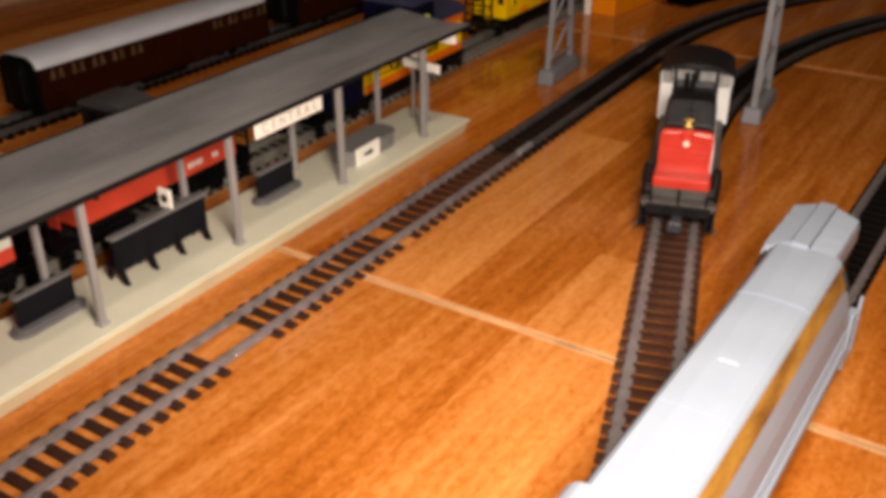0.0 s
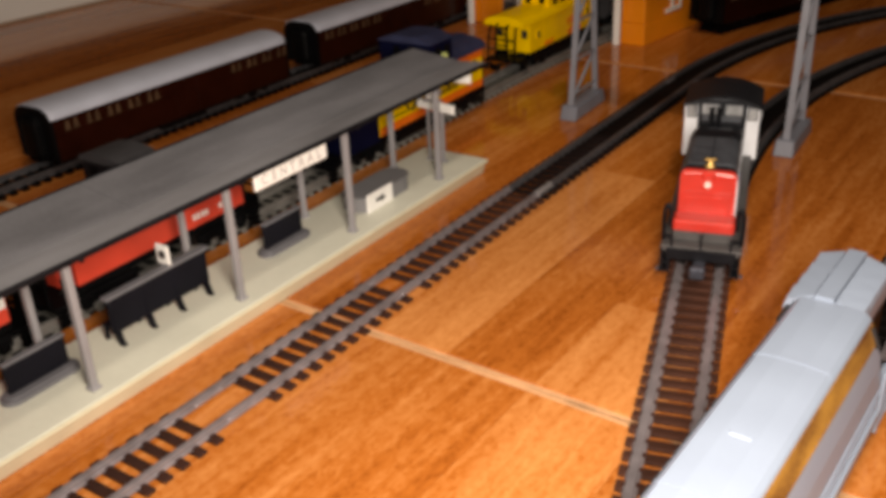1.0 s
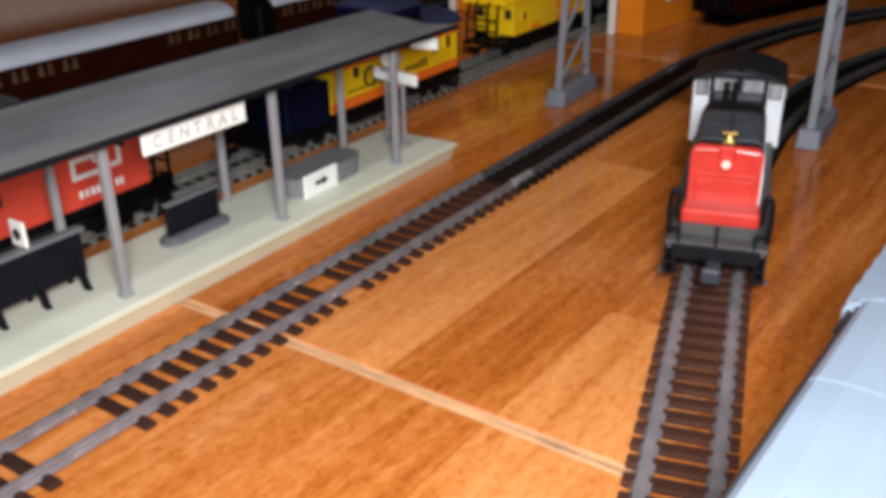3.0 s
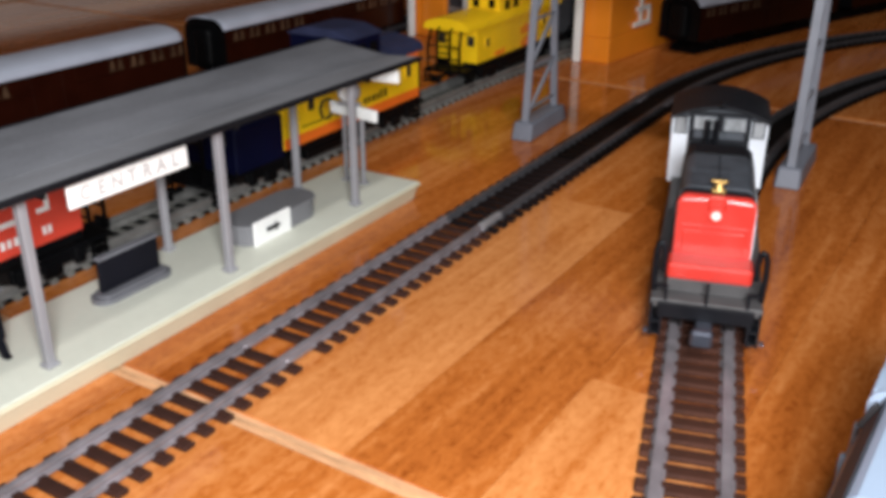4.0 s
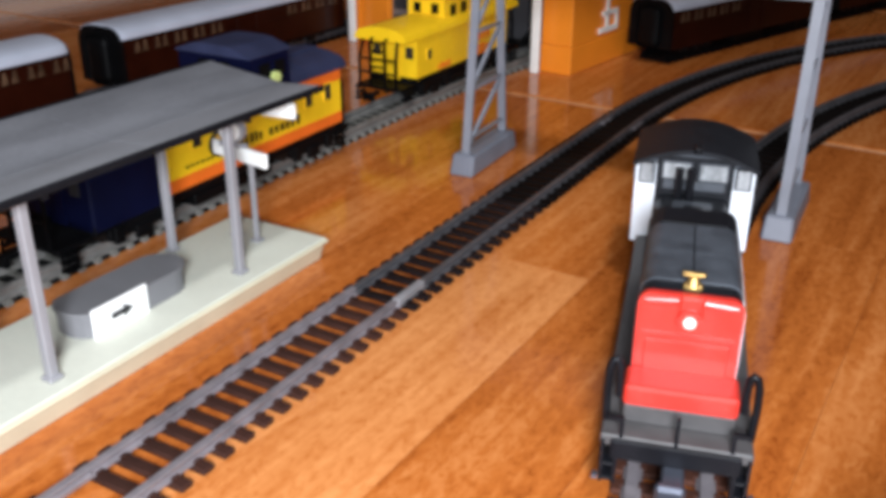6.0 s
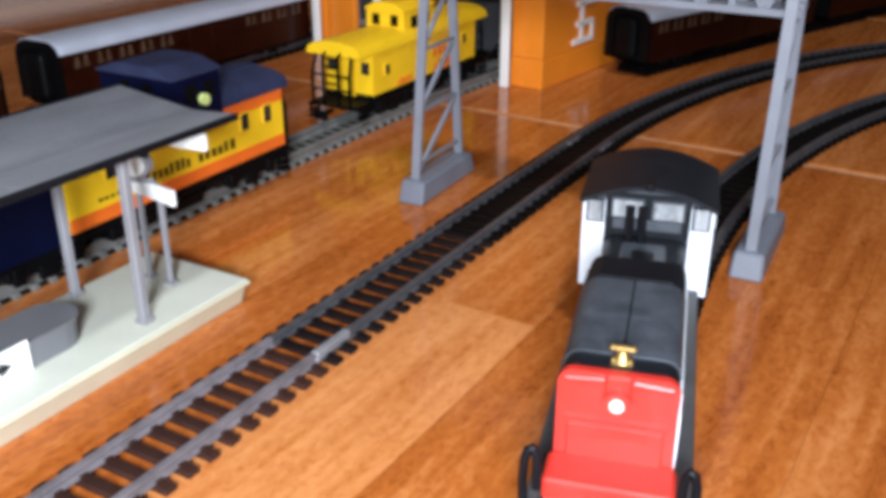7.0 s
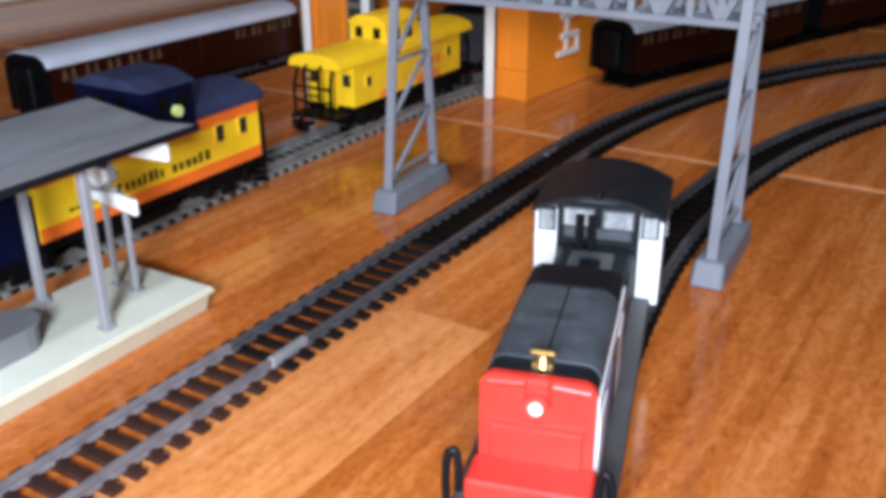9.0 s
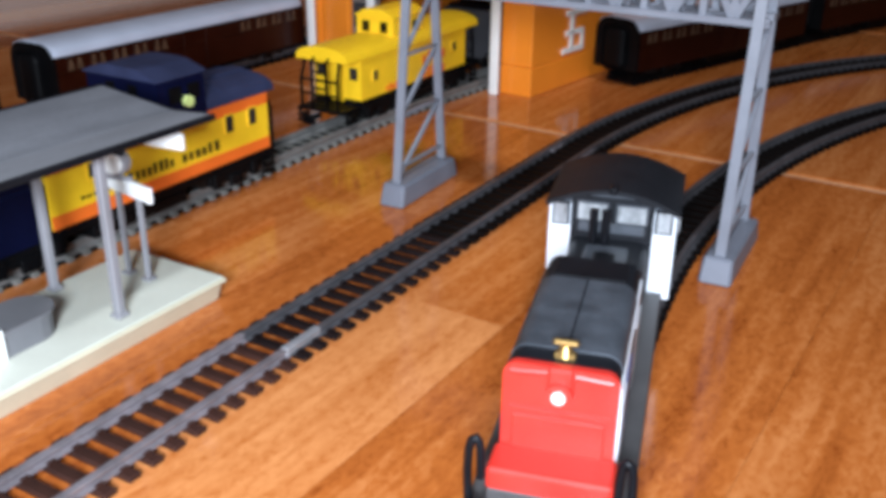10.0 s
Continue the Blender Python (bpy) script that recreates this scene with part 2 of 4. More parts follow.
def loft(bm, profile, y0, y1, scale_ends=None):
    """Extrudes an x-z outline along y; scale_ends narrows the outline at both ends."""
    rings = []
    stations = [(y0, 1.0), (y1, 1.0)] if not scale_ends else scale_ends
    for y, k in stations:
        rings.append([bm.verts.new((x * k, y, z if not isinstance(k, tuple) else z)) for x, z in profile])
    n = len(profile)
    for a, b in zip(rings, rings[1:]):
        for i in range(n):
            bm.faces.new((a[i], a[(i + 1) % n], b[(i + 1) % n], b[i]))
    bm.faces.new(rings[0])
    bm.faces.new(list(reversed(rings[-1])))
    bmesh.ops.recalc_face_normals(bm, faces=bm.faces[:])
    return bm


def arc_profile(half, z_eaves, z_top, n=10, z_base=None):
    """A roof outline: an arc from eaves to eaves, closed below."""
    pts = []
    for i in range(n + 1):
        a = math.pi * i / n
        pts.append((half * math.cos(a), z_eaves + (z_top - z_eaves) * math.sin(a) ** 0.8))
    if z_base is not None:
        pts += [(-half, z_base), (half, z_base)]
    return pts


def round_profile(half, z0, z1, r, n=4):
    """A box outline with rounded upper corners."""
    pts = [(-half, z0), (half, z0)]
    for i in range(n + 1):
        a = math.pi / 2 * i / n
        pts.append((half - r + r * math.cos(a), z1 - r + r * math.sin(a)))
    for i in range(n + 1):
        a = math.pi / 2 + math.pi / 2 * i / n
        pts.append((-half + r + r * math.cos(a), z1 - r + r * math.sin(a)))
    return pts


def B(*a, **k):
    return box(bmesh.new(), *a, **k)


def bogie(parent, y, half_base=0.012, name="bogie", wheel_r=0.0055, rail_z=0.0056, out=0.0):
    """A truck: side frames with axle boxes and a bolster, and its four wheels."""
    bm = bmesh.new()
    for s in (-1, 1):
        box(bm, s * (0.0125 + out) - 0.0012, s * (0.0125 + out) + 0.0012, y - half_base - 0.004, y + half_base + 0.004, 0.0082, 0.0135, 0.0006)
        for k in (-1, 1):
            box(bm, s * (0.0135 + out) - 0.0012, s * (0.0135 + out) + 0.0012, y + k * half_base - 0.0022, y + k * half_base + 0.0022, 0.0068, 0.0130, 0.0005)
        box(bm, s * (0.0135 + out) - 0.001, s * (0.0135 + out) + 0.001, y - 0.004, y + 0.004, 0.0055, 0.0105, 0.0005)
    box(bm, -0.012, 0.012, y - 0.004, y + 0.004, 0.0085, 0.0145, 0.0006)
    box(bm, -0.0062, 0.0062, y - half_base - 0.003, y + half_base + 0.003, 0.0072, 0.0125, 0.0006)
    b = part(name, bm, FRAME, parent)
    for k in (-1, 1):
        for s in (-1, 1):
            w = bmesh.new()
            zc = rail_z + wheel_r
            cyl(w, (s * 0.0070, y + k * half_base, zc), (s * 0.0095, y + k * half_base, zc), wheel_r, 18)
            cyl(w, (s * 0.0066, y + k * half_base, zc), (s * 0.0072, y + k * half_base, zc), wheel_r + 0.0009, 18)
            cyl(w, (0, y + k * half_base, zc), (s * 0.0070, y + k * half_base, zc), 0.001, 8)
            part("wheel", w, WHEEL, b)
    return b


def coupler(parent, y, s):
    """A hook coupler that sticks out at y in the direction s."""
    bm = B(-0.0015, 0.0015, min(y, y + s * 0.009), max(y, y + s * 0.009), 0.0095, 0.0115, 0.0004)
    box(bm, -0.0035, 0.0035, y + s * 0.009 - 0.0012, y + s * 0.009 + 0.0012, 0.008, 0.0125, 0.0005)
    return part("coupler", bm, CHROME if s < 0 and parent.name.startswith("switcher") else FRAME, parent)


# ---- room ----
HB = 31.6
NX, NY = math.sin(radians(HB)), math.cos(radians(HB))


def board(n, s):
    """The place n along the floor boards and s across them."""
    return (NX * n + NY * s, NY * n - NX * s)


# the room, in the floor boards' own axes: across (s) and along (n)
S0, S1, N0, N1 = -0.865, 1.85, -1.30, 2.60
bm = B(S0 - 0.12, S1 + 0.12, N0 - 0.12, N1 + 0.12, -0.05, -0.0008)
bmesh.ops.transform(bm, matrix=pose(0, 0, 0, 0, 0, -HB), verts=bm.verts)
me = bpy.data.meshes.new("floor")
bm.to_mesh(me)
bm.free()
me.materials.append(GROUT)
floor = tagged(new("floor", me), "glossy orange-brown wood-look floor with pale joints", "floor", kind="structure")


def wall(name, x, y, heading, length, height, label):
    w = thing(name, label, "wall", x, y, heading, kind="structure")
    part("plaster", B(-0.12, 0, -length / 2, length / 2, -0.05, height), PLASTER, w)
    part("skirting", B(0.001, 0.014, -length / 2 + 0.02, length / 2 - 0.02, 0.0, 0.034, 0.003), SKIRT, w, "low white painted skirting board")
    return w


wall("wall_west", *board((N0 + N1) / 2, S0), HB, N1 - N0 + 0.24, 2.4, "brown plaster wall with low white skirting")
wall("wall_north", *board(N1, (S0 + S1) / 2), HB + 90, S1 - S0, 2.4, "brown plaster wall in dim light")
wall("wall_east", *board((N0 + N1) / 2, S1), HB + 180, N1 - N0 + 0.24, 2.4, "brown plaster wall in dim light")
wall("wall_south", *board(N0, (S0 + S1) / 2), HB + 270, S1 - S0, 2.4, "brown plaster wall in dim light")
bm = B(S0 - 0.12, S1 + 0.12, N0 - 0.12, N1 + 0.12, 2.4, 2.5)
bmesh.ops.transform(bm, matrix=pose(0, 0, 0, 0, 0, -HB), verts=bm.verts)
me = bpy.data.meshes.new("ceiling")
bm.to_mesh(me)
bm.free()
me.materials.append(PLASTER)
tagged(new("ceiling", me), "plain brown ceiling of the dim room", "ceiling", kind="structure")


# ---- tracks ----
def trail(x, y, heading, segs, step=0.004):
    """Samples a line of straights and arcs: (length, radius or 0) each. Rows of x, y, heading."""
    rows, h = [(x, y, radians(heading))], radians(heading)
    for length, radius in segs:
        n = max(1, round(length / step))
        d = length / n
        for _ in range(n):
            turn = d / radius if radius else 0.0
            x += d * math.sin(h + turn / 2)
            y += d * math.cos(h + turn / 2)
            h += turn
            rows.append((x, y, h))
    return rows


def along(rows, s):
    """The place and heading s metres along a trail."""
    acc = 0.0
    for a, b in zip(rows, rows[1:]):
        d = math.hypot(b[0] - a[0], b[1] - a[1])
        if acc + d >= s:
            k = (s - acc) / d
            return a[0] + (b[0] - a[0]) * k, a[1] + (b[1] - a[1]) * k, a[2] + (b[2] - a[2]) * k
        acc += d
    return rows[-1]


def length_of(rows):
    return sum(math.hypot(b[0] - a[0], b[1] - a[1]) for a, b in zip(rows, rows[1:]))


def sweep(rows, off, profile):
    """A rail: the outline carried along the trail, off to its right."""
    bm = bmesh.new()
    rings = []
    for x, y, h in rows:
        rings.append([bm.verts.new((x + (off + px) * math.cos(h), y - (off + px) * math.sin(h), pz)) for px, pz in profile])
    n = len(profile)
    for a, b in zip(rings, rings[1:]):
        for i in range(n):
            bm.faces.new((a[i], a[(i + 1) % n], b[(i + 1) % n], b[i]))
    bm.faces.new(rings[0])
    bm.faces.new(list(reversed(rings[-1])))
    bmesh.ops.recalc_face_normals(bm, faces=bm.faces[:])
    return bm


RAIL_SHAPE = [(-0.0017, 0.0026), (0.0017, 0.0026), (0.0016, 0.0032), (0.0006, 0.0036), (0.0006, 0.0046), (0.0011, 0.0050), (0.0011, 0.0058), (0.0008, 0.0060), (-0.0008, 0.0060), (-0.0011, 0.0058), (-0.0011, 0.0050), (-0.0006, 0.0046), (-0.0006, 0.0036), (-0.0016, 0.0032)]

RAIL_TALL = [(x, 0.0017 + (z - 0.0026) * 1.26) for x, z in RAIL_SHAPE]
RAIL_WIDE = [(x * 1.35, 0.0017 + (z - 0.0026) * 0.76) for x, z in RAIL_SHAPE]
RAIL_LOW = [(x, 0.0017 + (z - 0.0026) * 0.76) for x, z in RAIL_SHAPE]


def tie_mesh(name, material, half=0.0119, depth=0.0039, high=0.0027):
    bm = box(bmesh.new(), -half, half, -depth / 2, depth / 2, 0.0, high, 0.00045)
    for s in (-1, 1):
        for k in (-1, 1):
            box(bm, s * 0.00825 + k * 0.0021 - 0.0007, s * 0.00825 + k * 0.0021 + 0.0007, -0.0010, 0.0010, high - 0.0001, high + 0.0007)
    me = bpy.data.meshes.new(name)
    bm.to_mesh(me)
    bm.free()
    me.materials.append(material)
    return me


def track(name, label, rows, tie, rail, gaps=(), joints=(), pitch=0.00725, shape=RAIL_SHAPE, beyond=None):
    t = thing(name, label, "track", 0, 0, 0, group="railway tracks")
    for s in (-1, 1):
        part("rail", sweep(rows, s * 0.00825, shape), rail, t, smooth=False)
    total = length_of(rows)
    s = pitch * 0.5
    rng = random.Random(len(name) * 7)
    while s < total:
        if not any(a < s < b for a, b in gaps):
            x, y, h = along(rows, s)
            ob = new("sleeper", beyond[1] if beyond and s > beyond[0] else tie)
            ob.parent = t
            ob.location = (x, y, 0)
            ob.rotation_euler = (0, 0, -h + rng.uniform(-0.012, 0.012))
        s += pitch
    for j in joints:
        for sd in (-1, 1):
            x, y, h = along(rows, j)
            bm = B(-0.0019, 0.0019, -0.0065, 0.0065, shape[0][1] - 0.0002, shape[0][1] + 0.0016, 0.0004)
            ob = part("joiner", bm, RAIL, t)
            ob.location = (x + sd * 0.00825 * math.cos(h), y - sd * 0.00825 * math.sin(h), 0)
            ob.rotation_euler = (0, 0, -h)
    return t


TIE_BLACK_ME = tie_mesh("sleeper_black", TIE_BLACK)
TIE_GREY_ME = tie_mesh("sleeper_grey", TIE_GREY, depth=0.0030, high=0.0018)
TIE_LOW_ME = tie_mesh("sleeper_low", TIE_DARK, half=0.0139, depth=0.0039, high=0.0018)
TIE_LOW_BLACK_ME = tie_mesh("sleeper_low_black", TIE_BLACKISH, half=0.0139, depth=0.0039, high=0.0018)
TIE_CLOSE_ME = tie_mesh("sleeper_close", TIE_BLACK, half=0.0139, depth=0.0053, high=0.0020)
TIE_BROAD_ME = tie_mesh("sleeper_broad", TIE, half=0.0131, depth=0.0049, high=0.0018)

HA = 30.4
SA, CA = math.sin(radians(HA)), math.cos(radians(HA))
A0 = (-0.0313 - 0.0020 * CA - 0.36 * SA, 0.2986 + 0.0020 * SA - 0.36 * CA)
ROWS_A = trail(*A0, HA, [(0.73, 0), (0.80, 0.524)])
track("station_track", "railway track with brown sleepers beside the platform", trail(*A0, HA, [(0.5075, 0)]), TIE_LOW_ME, RAIL, shape=RAIL_LOW,
      gaps=((0.283, 0.305), (0.389, 0.3985)), joints=(0.294, 0.394))
pa = along(ROWS_A, 0.5075)
track("curved_track", "dark railway track curving away over the floor", trail(pa[0], pa[1], HA, [(0.2225, 0), (0.80, 0.524)]), TIE_LOW_BLACK_ME, RAIL_DARK, shape=RAIL_LOW, beyond=(0.105, TIE_CLOSE_ME), joints=(0.2225,))
px, py, ph = along(ROWS_A, 0.5145)
jn = part("joiner", B(-0.0013, 0.0013, -0.0080, 0.0080, 0.0019, 0.0046, 0.0004), SHINY, bpy.data.objects["curved_track"], "bright metal rail joiner")
jn.location = (px + 0.00825 * math.cos(ph), py - 0.00825 * math.sin(ph), 0)
jn.rotation_euler = (0, 0, -ph)

B0 = (0.1185 - 0.42 * math.sin(radians(15.1)), 0.35 - 0.42 * math.cos(radians(15.1)))
ROWS_B = trail(*B0, 15.1, [(0.42, 0), (0.13, 0.90), (0.75, 0.54)])
track("switcher_track", "railway track with brown sleepers under the red switcher", trail(*B0, 15.1, [(0.42, 0), (0.05, 0.90)]), TIE_BROAD_ME, RAIL, shape=RAIL_WIDE)
pb = along(ROWS_B, 0.47)
track("outer_curved_track", "dark curved railway track beneath the signal gantry", trail(pb[0], pb[1], math.degrees(pb[2]), [(0.08, 0.90), (0.75, 0.54)]), TIE_BLACK_ME, RAIL_DARK)

HC = 29.5
SC, CC = math.sin(radians(HC)), math.cos(radians(HC))
C0 = (0.0031 - 0.60 * SC, 0.5836 - 0.60 * CC)
ROWS_C = trail(*C0, HC, [(0.66, 0), (0.10, 0.9), (0.5, 0)])
track("siding_track", "grey-sleepered siding behind the platform", ROWS_C, TIE_GREY_ME, RAIL_GREY, shape=RAIL_TALL)
part("roadbed", sweep(ROWS_C, 0.0, [(-0.0105, 0.0001), (0.0105, 0.0001), (0.0098, 0.0012), (-0.0098, 0.0012)]), ROADBED, bpy.data.objects["siding_track"], "dark roadbed between the rails")

HD = 33.2
SD, CD = math.sin(radians(HD)), math.cos(radians(HD))
D0 = (0.0569 - 0.16 * SD, 0.1155 - 0.16 * CD)
ROWS_D = trail(*D0, HD, [(0.62, 0), (0.5, 0.6)])
track("near_track", "dark railway track under the pale locomotive", ROWS_D, TIE_BLACK_ME, RAIL)

HE = 30.2
SE, CE = math.sin(radians(HE)), math.cos(radians(HE))
E0 = (-0.2368 - 0.30 * SE, 0.4623 - 0.30 * CE)
ROWS_E = trail(*E0, HE, [(1.05, 0)])
track("coach_track", "dark railway track beneath the maroon coaches", ROWS_E, TIE_BLACK_ME, RAIL_DARK)


# ---- station platform ----
HP = 30.0
platform = thing("station_platform", "cream station platform with a grey canopy on posts", "platform", 0.0239, 0.4609, HP)
bm = bmesh.new()
box(bm, -0.042, -0.0046, -0.42, -0.0022, 0.0, 0.0070, 0.0004)
part("slab", bm, SLAB, platform)
bm = bmesh.new()
box(bm, -0.0435, -0.0022, -0.42, 0.0006, 0.0060, 0.0078, 0.0004, 2)
part("deck", bm, SLAB, platform, "cream deck with a thin lip")
part("deck_lip", B(-0.0021, -0.0008, -0.42, 0.0005, 0.0062, 0.0076, 0.0005, 2), SLAB_EDGE, platform, "yellowish lip of the deck")
part("edge_strip", loft(bmesh.new(), [(-0.0048, 0.0), (-0.0036, 0.0), (-0.0014, 0.0066), (-0.0048, 0.0066)], -0.42, -0.0015), SLAB_EDGE, platform, "yellowish platform edge")
DECK = 0.0078


def post(x, y, z1, r=0.0017):
    bm = box(bmesh.new(), x - r, x + r, y - r, y + r, DECK, z1, 0.0004)
    box(bm, x - r * 1.5, x + r * 1.5, y - r * 1.5, y + r * 1.5, DECK, DECK + 0.0015, 0.0004)
    box(bm, x - r * 0.8, x + r * 0.8, y - 0.0045, y + 0.0045, z1 - 0.0012, z1, 0.0003)
    return bm


for k in range(6):
    part("post", post(-0.0088, -0.0366 - 0.0732 * k, 0.0588, 0.0014), POST, platform)
    part("post", post(-0.0398, -0.0350 - 0.0732 * k, 0.0588, 0.0013), POST, platform)
for x in (-0.0207, -0.0297):
    bm = box(bmesh.new(), x - 0.0008, x + 0.0008, -0.0148, -0.0132, DECK, 0.0385, 0.0002)
    box(bm, x - 0.0020, x + 0.0020, -0.0158, -0.0122, DECK, DECK + 0.001, 0.0003)
    part("sign_post", bm, POST, platform, "thin grey sign post")

# canopy: a shallow trough of two leaves, the front one paler, in sections, with a dark fascia
for k in range(6):
    y1 = 0.0005 - 0.0732 * k
    y0 = y1 - 0.0729
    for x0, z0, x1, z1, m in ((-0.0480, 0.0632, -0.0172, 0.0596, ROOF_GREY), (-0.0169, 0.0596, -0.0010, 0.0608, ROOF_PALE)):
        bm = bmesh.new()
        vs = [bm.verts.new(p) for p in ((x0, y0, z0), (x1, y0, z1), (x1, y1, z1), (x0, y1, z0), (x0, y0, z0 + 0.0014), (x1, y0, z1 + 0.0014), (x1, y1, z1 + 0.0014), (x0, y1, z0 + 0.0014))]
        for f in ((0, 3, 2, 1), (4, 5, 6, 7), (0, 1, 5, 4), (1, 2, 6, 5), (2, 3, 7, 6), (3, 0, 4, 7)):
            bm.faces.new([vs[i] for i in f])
        part("canopy_panel", bm, m, platform, "streaked grey canopy roof panel")
part("fascia", B(-0.0011, 0.0002, -0.43, 0.0011, 0.0604, 0.0624, 0.0003), ROOF_EDGE, platform, "black canopy edge")
part("fascia", B(-0.0492, -0.0480, -0.43, 0.0011, 0.0622, 0.0650, 0.0003), ROOF_EDGE, platform, "black canopy edge")
for k in range(6):
    y = -0.0336 - 0.0732 * k
    part("rafter", bar(bmesh.new(), (-0.046, y, 0.0588), (-0.0022, y, 0.0590), 0.0014), ROOF_EDGE, platform)


def bars_text(parent, x, y0, y1, z0, z1, n, material, side=1, ratio=0.62, seed=1):
    """A line of unreadable letters as plain upright bars on a face that looks to +x."""
    rng = random.Random(seed)
    bm = bmesh.new()
    step = (y1 - y0) / n
    for i in range(n):
        a = y0 + step * i
        w = step * ratio * rng.uniform(0.8, 1.1)
        zt = z1 - (z1 - z0) * rng.choice((0.0, 0.0, 0.25))
        box(bm, min(x, x + side * 0.0003), max(x, x + side * 0.0003), a, a + w, z0, zt)
    return part("lettering", bm, material, parent)


name_board = thing("station_name_board", "long white station name board with dark lettering", "sign", 0.0239, 0.4609, HP)
yb = -0.0336 - 0.0732 * 2
part("board", B(-0.0058, -0.0046, yb + 0.009, yb + 0.053, 0.0515, 0.0587, 0.0004), WHITE, name_board)


def letter(ch, parent, place, size, material):
    """One raised letter that stands upright and faces its parent's +x side."""
    cu = bpy.data.curves.new("letter", "FONT")
    cu.body, cu.size, cu.extrude, cu.align_x, cu.offset = ch, size, 0.0001, "CENTER", 0.00012
    tmp = bpy.data.objects.new("letter", cu)
    me = bpy.data.meshes.new_from_object(tmp)
    bpy.data.objects.remove(tmp)
    me.materials.append(material)
    ob = new("letter", me)
    ob.parent = parent
    ob.matrix_local = Matrix.Translation(place) @ Matrix.Rotation(radians(90), 4, "Z") @ Matrix.Rotation(radians(90), 4, "X")
    return ob


for i, ch in enumerate("CENTRAL"):
    letter(ch, name_board, (-0.0045, yb + 0.0145 + 0.0055 * i, 0.0533), 0.0056, INK_GREY)
part("bracket", B(-0.0078, -0.0058, yb + 0.015, yb + 0.017, 0.0560, 0.0606), POST, name_board)
part("bracket", B(-0.0078, -0.0058, yb + 0.045, yb + 0.047, 0.0560, 0.0606), POST, name_board)


def end_sign(label, p, q, z0, z1):
    """A white board from p to q in plan."""
    hd = math.degrees(math.atan2(q[0] - p[0], q[1] - p[1]))
    n = math.hypot(q[0] - p[0], q[1] - p[1])
    s = thing("platform_sign", label, "sign", *p, hd, group="white platform signs")
    part("board", B(-0.0008, 0.0008, 0.0, n, z0, z1, 0.0003), WHITE, s)
    part("face", B(0.0007, 0.0011, 0.0012, n - 0.0012, z0 + 0.0008, z1 - 0.0008, 0.0001), WHITE, s)
    return s


sg = end_sign("white direction sign on the end post of the canopy", (-0.0145, 0.4665), (0.0061, 0.4495), 0.0375, 0.0425)
part("bracket", B(-0.0030, -0.0008, 0.014, 0.0155, 0.0385, 0.0415), POST, sg)
sg = end_sign("white sign hung under the canopy's end", (-0.0085, 0.4682), (0.0150, 0.4580), 0.0518, 0.0572)
part("hanger", B(-0.0005, 0.0005, 0.004, 0.0052, 0.0565, 0.0600), POST, sg)
clock = thing("station_clock", "round white station clock in a grey ring on thin posts", "clock", -0.0056, 0.4560, 18.0, z=0.0012)
part("case", cyl(bmesh.new(), (0, -0.0016, 0.0476), (0, 0.0016, 0.0476), 0.0045, 24), POST, clock)
part("dial", cyl(bmesh.new(), (0, -0.0021, 0.0476), (0, -0.0016, 0.0476), 0.0035, 24), WHITE, clock)
part("arm", B(-0.0050, 0.0050, -0.0006, 0.0006, 0.0418, 0.0432), POST, clock)


def platform_bench(yc, label):
    """A rounded plinth with a dark upright board."""
    b = thing("platform_bench", label, "bench", 0.0239, 0.4609, HP, group="benches on the platform")
    bm = bmesh.new()
    for x0, x1, z0, z1, hl in ((-0.0325, -0.0235, DECK, DECK + 0.0018, 0.0155), (-0.0315, -0.0245, DECK + 0.0018, DECK + 0.0028, 0.0140)):
        xc, r = (x0 + x1) / 2, (x1 - x0) / 2
        pts = [(xc + r * math.cos(a), yc + (hl - r) + r * math.sin(a)) for a in [math.pi * i / 8 for i in range(9)]]
        pts += [(xc - r * math.cos(a), yc - (hl - r) - r * math.sin(a)) for a in [math.pi * i / 8 for i in range(9)]]
        lo = [bm.verts.new((x, y, z0)) for x, y in pts]
        hi = [bm.verts.new((x, y, z1)) for x, y in pts]
        bm.faces.new(list(reversed(lo)))
        bm.faces.new(hi)
        for i in range(len(pts)):
            j = (i + 1) % len(pts)
            bm.faces.new((lo[i], lo[j], hi[j], hi[i]))
    part("plinth", bm, BENCH_BASE, b, "grey rounded plinth")
    bm = box(bmesh.new(), -0.0292, -0.0272, yc - 0.0122, yc + 0.0122, DECK + 0.0028, 0.0222, 0.0004)
    part("board", bm, BENCH, b)
    bm = box(bmesh.new(), -0.0297, -0.0267, yc - 0.0125, yc + 0.0125, 0.0218, 0.0228, 0.0003)
    part("top_rail", bm, BENCH_BASE, b)
    return b


platform_bench(-0.2640, "black board bench on a grey plinth, platform's near end")
platform_bench(-0.1358, "black board bench on a grey plinth under the name board")

lb = thing("long_bench", "long black platform bench with four legs and a grey rail", "bench", 0.0239, 0.4609, HP, group="benches on the platform")
yl0, yl1, xl = -0.2335, -0.1845, -0.0255
part("backboard", B(xl - 0.001, xl + 0.001, yl0, yl1, 0.0130, 0.0275, 0.0004), BENCH, lb)
part("top_rail", B(xl - 0.002, xl + 0.002, yl0 - 0.0012, yl1 + 0.0012, 0.0275, 0.0288, 0.0004), BENCH_BASE, lb, "grey top rail")
part("seat", B(xl - 0.0075, xl - 0.001, yl0 + 0.001, yl1 - 0.001, 0.0140, 0.0152, 0.0004), BENCH, lb)
